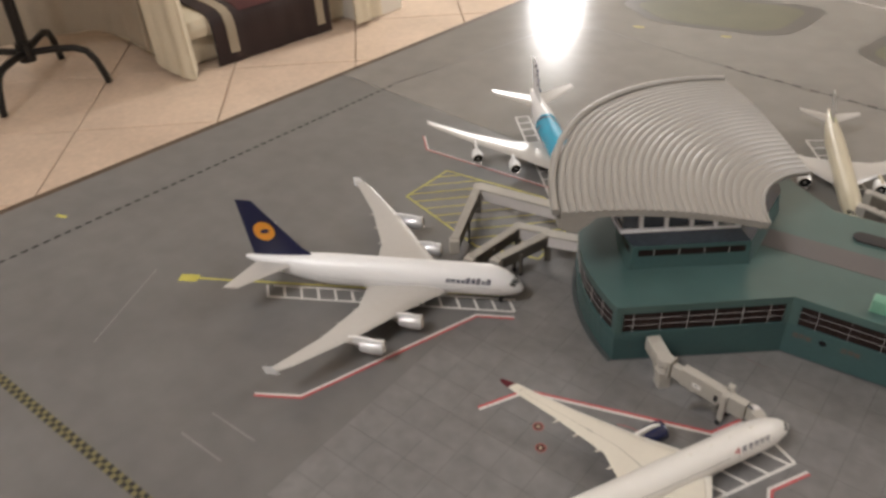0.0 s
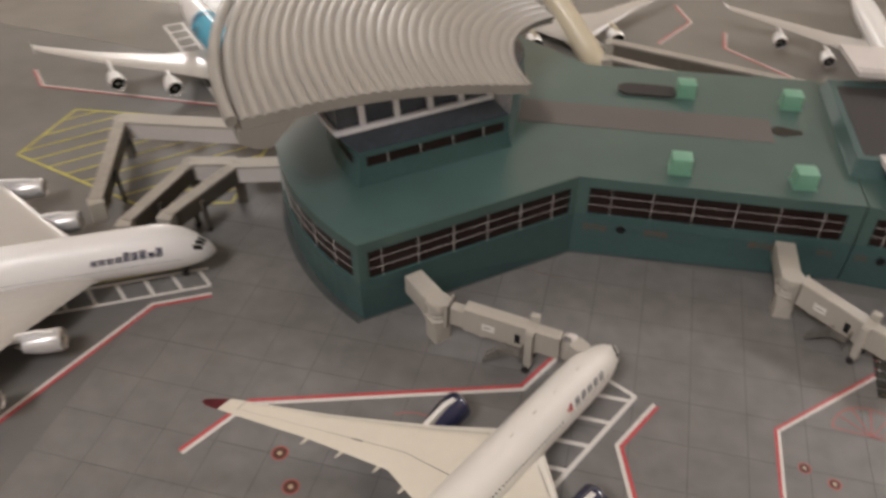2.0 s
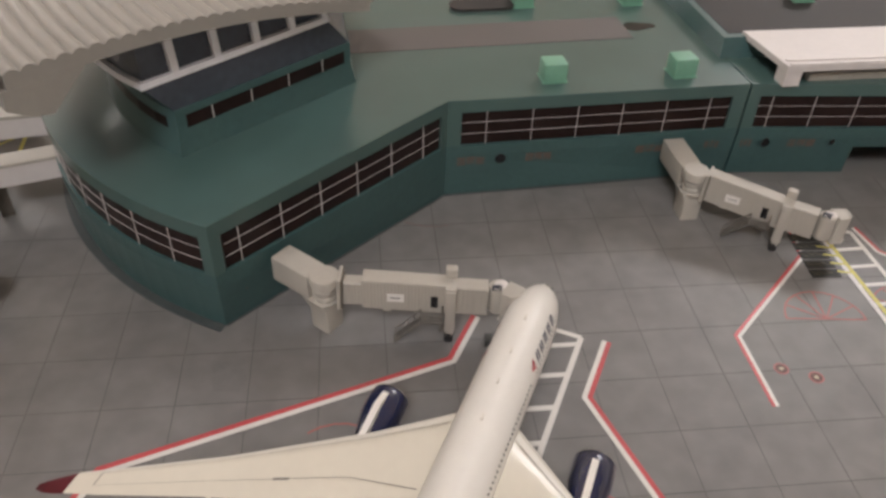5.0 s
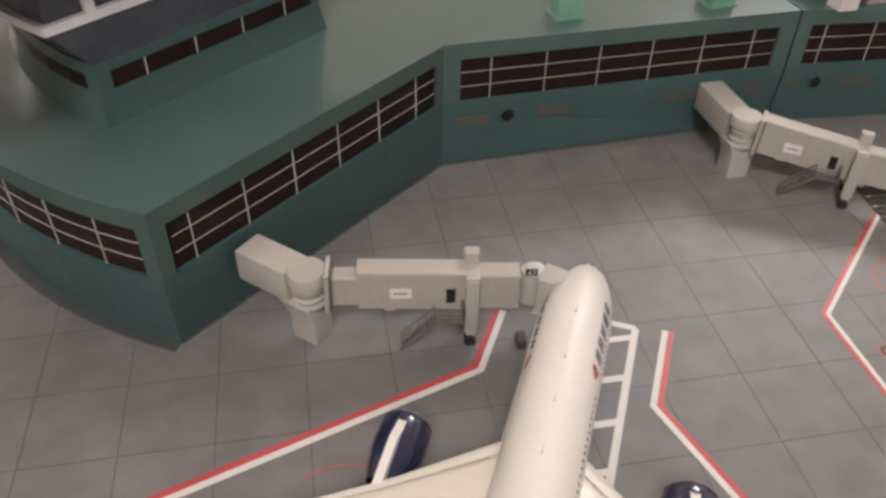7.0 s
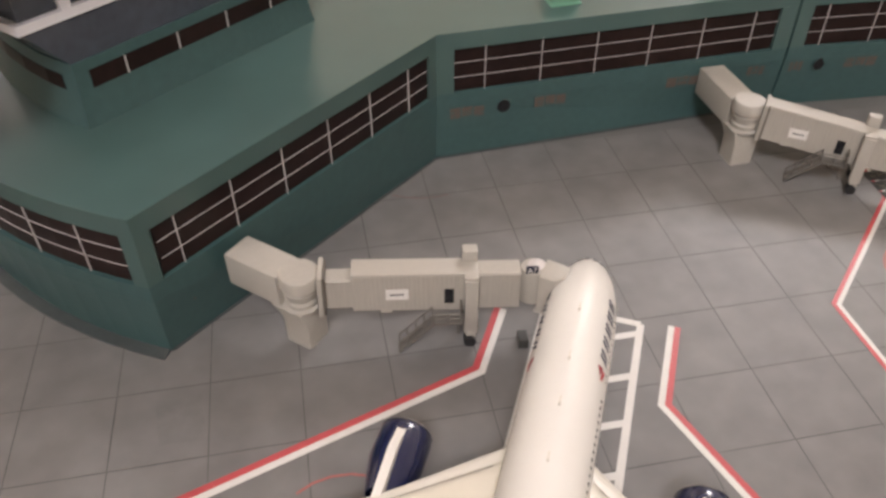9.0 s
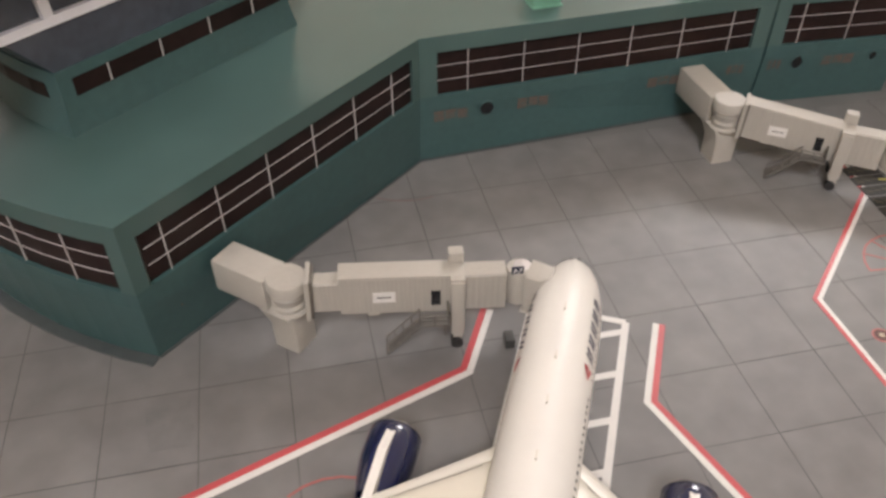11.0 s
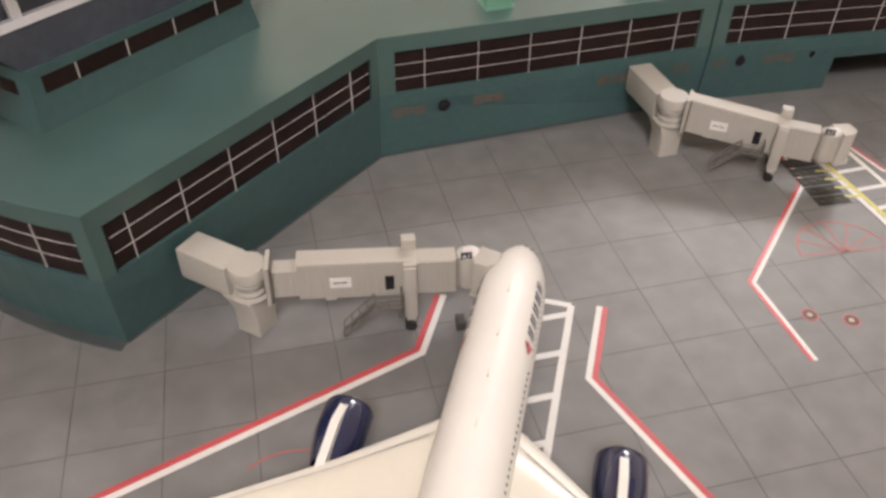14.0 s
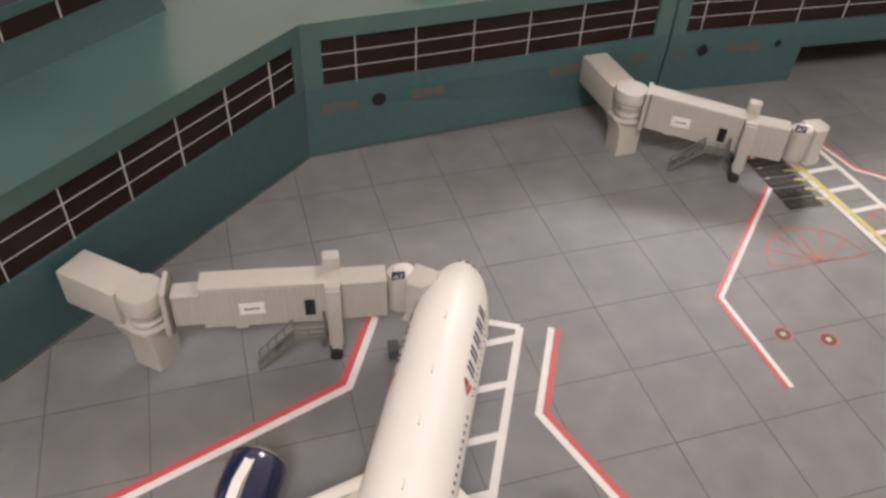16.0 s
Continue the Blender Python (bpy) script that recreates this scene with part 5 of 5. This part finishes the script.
line("pale_red_arc", [(-15.7, -13.4), (-12.5, -15.4), (-8.9, -16.7), (-5.0, -17.4), (-1.4, -17.2)], 0.4, FAINT_RED, 0.09)
for x, y in ((78.1, -94.4), (86.2, -98.9), (-84.6, -117.2), (-77.3, -128.5)):
    big_mark = 1.35 if x < 0 else 1.0
    for r, m_, z in ((2.1, PALE_RED, 0.09), (1.65, BROWN_MARK, 0.12), (0.62, PALE_MARK, 0.15)):
        part("round_mark", prism(bmesh.new(), arc(x, y, r * big_mark, 0, 345, 23), z - 0.04, z), m_, mat)
# yellow hatched island between the double-deckers
HT = [(-267.0, 27.5), (-262.0, 73.0), (-182.0, 76.0), (-150.0, 62.0), (-150.0, 8.0), (-191.6, -0.5)]
line("yellow_line", HT + [HT[0]], 1.3, YELLOW_LINE, 0.10)
along = Vector((math.cos(radians(41)), math.sin(radians(41))))
across = Vector((-along.y, along.x))
for k in range(-5, 7):
    o = Vector((-210.0, 38.0)) + across * (10.5 * k)
    cuts = []
    for p, q in zip(HT, HT[1:] + HT[:1]):
        p, q = Vector(p), Vector(q)
        e = q - p
        den = along.cross(e)
        if abs(den) > 1e-6:
            s, f = (p - o).cross(e) / den, (p - o).cross(along) / den
            if 0 <= f <= 1:
                cuts.append(s)
    if len(cuts) >= 2 and max(cuts) - min(cuts) > 6:
        line("yellow_hatch", [tuple(o + along * min(cuts)), tuple(o + along * max(cuts))], 1.0, YELLOW_LINE, 0.095)
# dashed borders
p0, p1 = Vector((-446.8, -174.5)), Vector((-391.5, 186.5))
d = (p1 - p0).normalized()
p0 = p0 - d * 140
n = int((p1 - p0).length / 7.6)
for k in range(n):
    a = p0 + d * 7.6 * k
    line("border_dash", [tuple(a), tuple(a + d * 4.6)], 2.4, BLACK_LINE, 0.10)
p0, p1 = Vector((-366.0, -238.0)), Vector((-150.0, -255.5))
d = (p1 - p0).normalized()
nn = Vector((-d.y, d.x))
for k in range(40):
    a = p0 + d * 5.6 * k
    for j in (0, 1):
        o = nn * (2.6 * j - 1.3) + d * (2.8 * j)
        line("border_check", [tuple(a + o), tuple(a + o + d * 2.8)], 2.6, BLACK_LINE, 0.10)
        line("border_check", [tuple(a + o + d * 2.8), tuple(a + o + d * 5.6)], 2.6, DULL_YELLOW, 0.10)
p0, p1 = Vector((-391.0, 190.0)), Vector((-330.0, 395.0))
line("grey_line", [tuple(p0), tuple(p1), (-290.0, 408.0), (-145.0, 372.0), (70.0, 330.0), (240.0, 300.0)], 1.6, ASPHALT, 0.10, parent=mat_far)
for k in range(22):
    x = -145.0 + k * 16.0
    y = 372.0 - (k * 16.0) * 0.195
    line("border_dash", [(x, y), (x + 8, y - 1.56)], 2.4, BLACK_LINE, 0.13, parent=mat_far)
for x, y in ((-461.7, -120.0),):
    line("yellow_block", [(x - 4, y - 1), (x + 4, y + 1)], 3.0, YELLOW_LINE, 0.10)
for x, y in ((-255.0, 433.0), (-168.0, 449.0)):
    line("yellow_block", [(x - 5, y - 1), (x + 5, y + 1)], 3.0, YELLOW_LINE, 0.10, parent=mat_far)


def island(points, name="grass_island"):
    """Dark rounded patch with an olive middle."""
    c = Vector((sum(p[0] for p in points) / len(points), sum(p[1] for p in points) / len(points)))

    def rounded(scale):
        pts = [c + (Vector(p) - c) * scale for p in points]
        out = []
        for i, p in enumerate(pts):
            a, b = pts[i - 1], pts[(i + 1) % len(pts)]
            q0, q1 = p + (a - p) * 0.28, p + (b - p) * 0.28
            for k in range(6):
                f = k / 5
                v = q0 * (1 - f) ** 2 + p * 2 * f * (1 - f) + q1 * f * f
                out.append(tuple(v))
        return out

    part("asphalt_border", prism(bmesh.new(), rounded(1.0), 0.02, 0.08), ASPHALT, mat_far)
    part(name, prism(bmesh.new(), rounded(0.82), 0.06, 0.12), GRASS, mat_far)


island([(-305, 497), (-245, 452), (-112, 474), (-92, 590), (-270, 560)])
island([(-52, 470), (-18, 440), (110, 412), (160, 520), (-20, 560)])
line("white_line", [(-130.0, 640.0), (60.0, 580.0), (260.0, 520.0)], 2.0, WHITE_LINE, 0.10, parent=mat_far)

# ---- things in the room ----
sofa = thing("sofa", (*on_floor(-1494.0, 898.0), FLOOR), "low cream sofa with loose cover and dark striped throw", "sofa", turn=-12.5)
sofa.scale = (K, K, K * 0.82)


def drape(x0, x1, y0, y1, z0, z1, waves, depth, n=48, thick=7.0, hem=0.0, back_by=0.0):
    """A hanging cloth along y with upright folds, from the hem z0 up to z1."""
    bm = bmesh.new()
    sheets = []
    for back in (0.0, thick):
        rows = []
        for j in range(9):
            f = j / 8
            row = []
            for i in range(n + 1):
                k = i / n
                fold = math.sin(k * waves * 2 * math.pi) * 0.6 + math.sin(k * waves * 4.7 * math.pi + 1.3) * 0.4
                row.append(bm.verts.new((x0 + (x1 - x0) * f + depth * (1 - 0.6 * f) * fold - back - back_by * (1 - k), y0 + (y1 - y0) * k, z0 + (z1 - z0) * f + (4 * fold + hem * (1 - k) ** 0.7) * (1 - f))))
            rows.append(row)
        for a, b in zip(rows, rows[1:]):
            for i in range(n):
                bm.faces.new((a[i], a[i + 1], b[i + 1], b[i]))
        sheets.append(rows)
    p, q = sheets
    for i in range(n):
        for j in (0, 8):
            bm.faces.new((p[j][i], p[j][i + 1], q[j][i + 1], q[j][i]))
    for j in range(8):
        for i in (0, n):
            bm.faces.new((p[j][i], p[j + 1][i], q[j + 1][i], q[j][i]))
    return bm


part("frame", rbox((-380, 240, 48), (690, 640, 90), r=12), CLOTH, sofa, "cream base of the seat", smooth=True)
part("seat_cushion", rbox((-352, 240, 118), (700, 690, 66), r=30), CLOTH, sofa, "cream rounded seat cushion", smooth=True)
part("backrest", rbox((-780, 200, 330), (170, 800, 560), r=50), CLOTH, sofa, smooth=True)
part("armrest", rbox((-470, -60, 270), (600, 90, 220), r=40), CLOTH, sofa, smooth=True)
def hung_along(plan, rise, z1, lean, waves, depth, n=90, thick=6.0):
    """A cloth hung along a line in the plan; its hem rises from the first point to the last."""
    pts = [Vector(p) for p in plan]
    gone = [0.0]
    for a, b in zip(pts, pts[1:]):
        gone.append(gone[-1] + (b - a).length)
    bm = bmesh.new()
    sheets = []
    for back in (0.0, thick):
        rows = []
        for j in range(11):
            f = j / 10
            row = []
            for i in range(n + 1):
                s = gone[-1] * i / n
                m_ = max(k for k in range(len(pts) - 1) if gone[k] <= s + 1e-6)
                g = (s - gone[m_]) / (gone[m_ + 1] - gone[m_])
                p = pts[m_].lerp(pts[m_ + 1], g)
                d = (pts[m_ + 1] - pts[m_]).normalized()
                side = Vector((d.y, -d.x)) if d.x > 0 else Vector((-d.y, d.x))
                fold = math.sin(i / n * waves * 2 * math.pi) * 0.6 + math.sin(i / n * waves * 4.7 * math.pi + 1.3) * 0.4
                hem = rise[m_] * (1 - g) + rise[m_ + 1] * g + 5 * fold
                q = p + side * (depth * (1 - 0.5 * f) * fold - back) + Vector(lean) * f
                row.append(bm.verts.new((q.x, q.y, hem + (z1 - hem) * f)))
            rows.append(row)
        for a, b in zip(rows, rows[1:]):
            for i in range(n):
                bm.faces.new((a[i], a[i + 1], b[i + 1], b[i]))
        sheets.append(rows)
    p, q = sheets
    for i in range(n):
        for j in (0, 10):
            bm.faces.new((p[j][i], p[j][i + 1], q[j][i + 1], q[j][i]))
    for j in range(10):
        for i in (0, n):
            bm.faces.new((p[j][i], p[j + 1][i], q[j + 1][i], q[j][i]))
    return bm


part("loose_cover", hung_along([(20, -62), (44, -84), (20, -104), (-40, -116), (-104, -108)], [14, 2, 6, 20, 58], 560, (-70, 6), 1.7, 9.0, 70), CLOTH, sofa, "cream cover hanging to the floor in folds", smooth=True)
# the same cloth running on, its shade put into the darker colour
part("loose_cover", hung_along([(-98, -114), (-200, -122), (-318, -142), (-380, -255), (-405, -400), (-415, -600)], [56, 61, 66, 62, 60, 60], 640, (-30, 10), 4.0, 13.0, 110), SHADED_CLOTH, sofa, "same cream cover hanging in folds, coloured darker for its shade", smooth=True)


def laid_over(y0, y1, lift, hem, depth_back, bends=9):
    """A cloth lying on the cushion, bent over its front edge and hanging to the hem."""
    path = [(-depth_back, 152.0), (-200.0, 153.5), (-60.0, 152.5), (-20.0, 150.0), (-2.0, 141.0), (6.0, 122.0), (9.0, 90.0), (12.0, 40.0), (14.0, hem)][:bends]
    bm = bmesh.new()
    sheets = []
    n = 24
    for off_ in (lift, lift - 5.0):
        rows = []
        for m_, (x, z) in enumerate(path):
            up = 1.0 if m_ < 3 else 0.7 if m_ == 3 else 0.3 if m_ == 4 else 0.0
            row = []
            for k in range(n + 1):
                y = y0 + (y1 - y0) * k / n
                wave = 3.0 * math.sin(y * 0.045) + 2.0 * math.sin(y * 0.11 + 1.0)
                row.append(bm.verts.new((x + (off_ + wave * 0.6) * (1 - up), y, z + (off_ + wave * 0.4) * up)))
            rows.append(row)
        for a, b in zip(rows, rows[1:]):
            for k in range(n):
                bm.faces.new((a[k], a[k + 1], b[k + 1], b[k]))
        sheets.append(rows)
    p, q = sheets
    for a, b in ((p[0], q[0]), (p[-1], q[-1])):
        for k in range(n):
            bm.faces.new((a[k], a[k + 1], b[k + 1], b[k]))
    for r0, r1, c0, c1 in zip(p, p[1:], q, q[1:]):
        for k in (0, n):
            bm.faces.new((r0[k], r1[k], c1[k], c0[k]))
    return bm


throw = part("throw", laid_over(0.0, 345.0, 6.0, 4.0, 560.0), THROW, sofa, "dark brown woven throw", smooth=True)
part("throw_top", laid_over(84.0, 280.0, 8.5, 92.0, 540.0, 5), MAROON, throw, "maroon middle of the throw", smooth=True)
for y in (36.0, 300.0):
    part("throw_stripe", laid_over(y, y + 24.0, 9.5, 34.0, 545.0), STRIPE, throw, "beige woven stripe", smooth=True)
# black stand with curved feet
stand = thing("coat_stand", (*on_floor(-1766.0, 586.0), FLOOR), "black metal stand with curved feet", "stand")
stand.scale = (K, K, K)
part("post", rod(bmesh.new(), (0, 0, 80), (-20, 0, 1250), 13, 14), BLACK_METAL, stand, smooth=True)
part("hub", rod(bmesh.new(), (0, 0, 68), (0, 0, 112), 19, 16), BLACK_METAL, stand, smooth=True)
for turn_ in (36, -57, 126, 216):
    a = radians(turn_)
    ca, sa = math.cos(a), math.sin(a)
    pts = [(12, 88), (62, 93), (112, 94), (138, 86), (154, 62), (165, 28), (170, 7)]
    part("foot", tube([(ca * r, sa * r, z) for r, z in pts], 8, 10), BLACK_METAL, stand, smooth=True)
# plinth and bright block further along the wall
plinth = thing("plinth", (*on_floor(-1400.0, 1400.0), FLOOR), "cream plastered plinth with a cloth over it", "plinth", turn=-8.0)
plinth.scale = (K, K, K)
part("block", rbox((-60, 0, 150), (220, 160, 300), r=6), PLASTER, plinth)
part("cloth", drape(70, 40, -120, -20, 12, 320, 1.0, 12), CLOTH, plinth, smooth=True)

# ---- floor tiles ----
T0 = Vector(on_floor(-1490.0, 490.0))
PITCH = 297.0 * K
tile_mesh = None
rest = bmesh.new()
for i in range(-22, 24):
    for j in range(-22, 24):
        x, y = turned((i + 0.5) * PITCH, (j + 0.5) * PITCH, T0, 38.6)
        if not (X0 - 200 < x < X1 + 200 and Y0 - 200 < y < Y1 + 200):
            continue
        if not (-4100 < x < -400 and -400 < y < 4700):
            box(rest, (x, y, FLOOR - 4.0), (PITCH - 5, PITCH - 5, 8), 38.6)
            continue
        if tile_mesh is None:
            ob = part("tile", rbox((0, 0, -3.0), (PITCH - 5, PITCH - 5, 8), r=1.5), TILE, floor)
            tile_mesh = ob.data
        else:
            ob = new("tile", tile_mesh)
            ob.parent = floor
        ob.location = (x * MM, y * MM, (FLOOR - 1.0) * MM)
        ob.rotation_euler = (0, 0, radians(38.6))
part("tile_field", rest, TILE, floor, "beige ceramic tiles", kind="stuff")

# ---- apron slabs ----
S0, SP, SQ, SA = Vector((44.4, -74.2)), 18.42, 17.95, -4.6
part("joint_sheet", prism(bmesh.new(), [turned(u * SP, v * SQ, S0, SA) for u, v in ((-11, -9), (8, -9), (8, 4), (-11, 4))], -0.1, -0.05), JOINT, mat, "dark joint print")
slab_mesh = None
for i in range(-11, 8):
    for j in range(-9, 4):
        x, y = turned((i + 0.5) * SP, (j + 0.5) * SQ, S0, SA)
        if slab_mesh is None:
            ob = part("slab", box(bmesh.new(), (0, 0, -0.05), (SP - 0.26, SQ - 0.26, 0.1)), APRON, mat)
            slab_mesh = ob.data
        else:
            ob = new("slab", slab_mesh)
            ob.parent = mat
        ob.location = (x * MM, y * MM, 0.0)
        ob.rotation_euler = (0, 0, radians(SA))
# darker stains in the print
for pts in ([(-76.7, -67.3), (-67.6, -67.9), (-67.2, -79.1), (-76.1, -78.4)],):
    part("stain", prism(bmesh.new(), pts, 0.01, 0.05), STAIN, mat, "slightly darker stain")
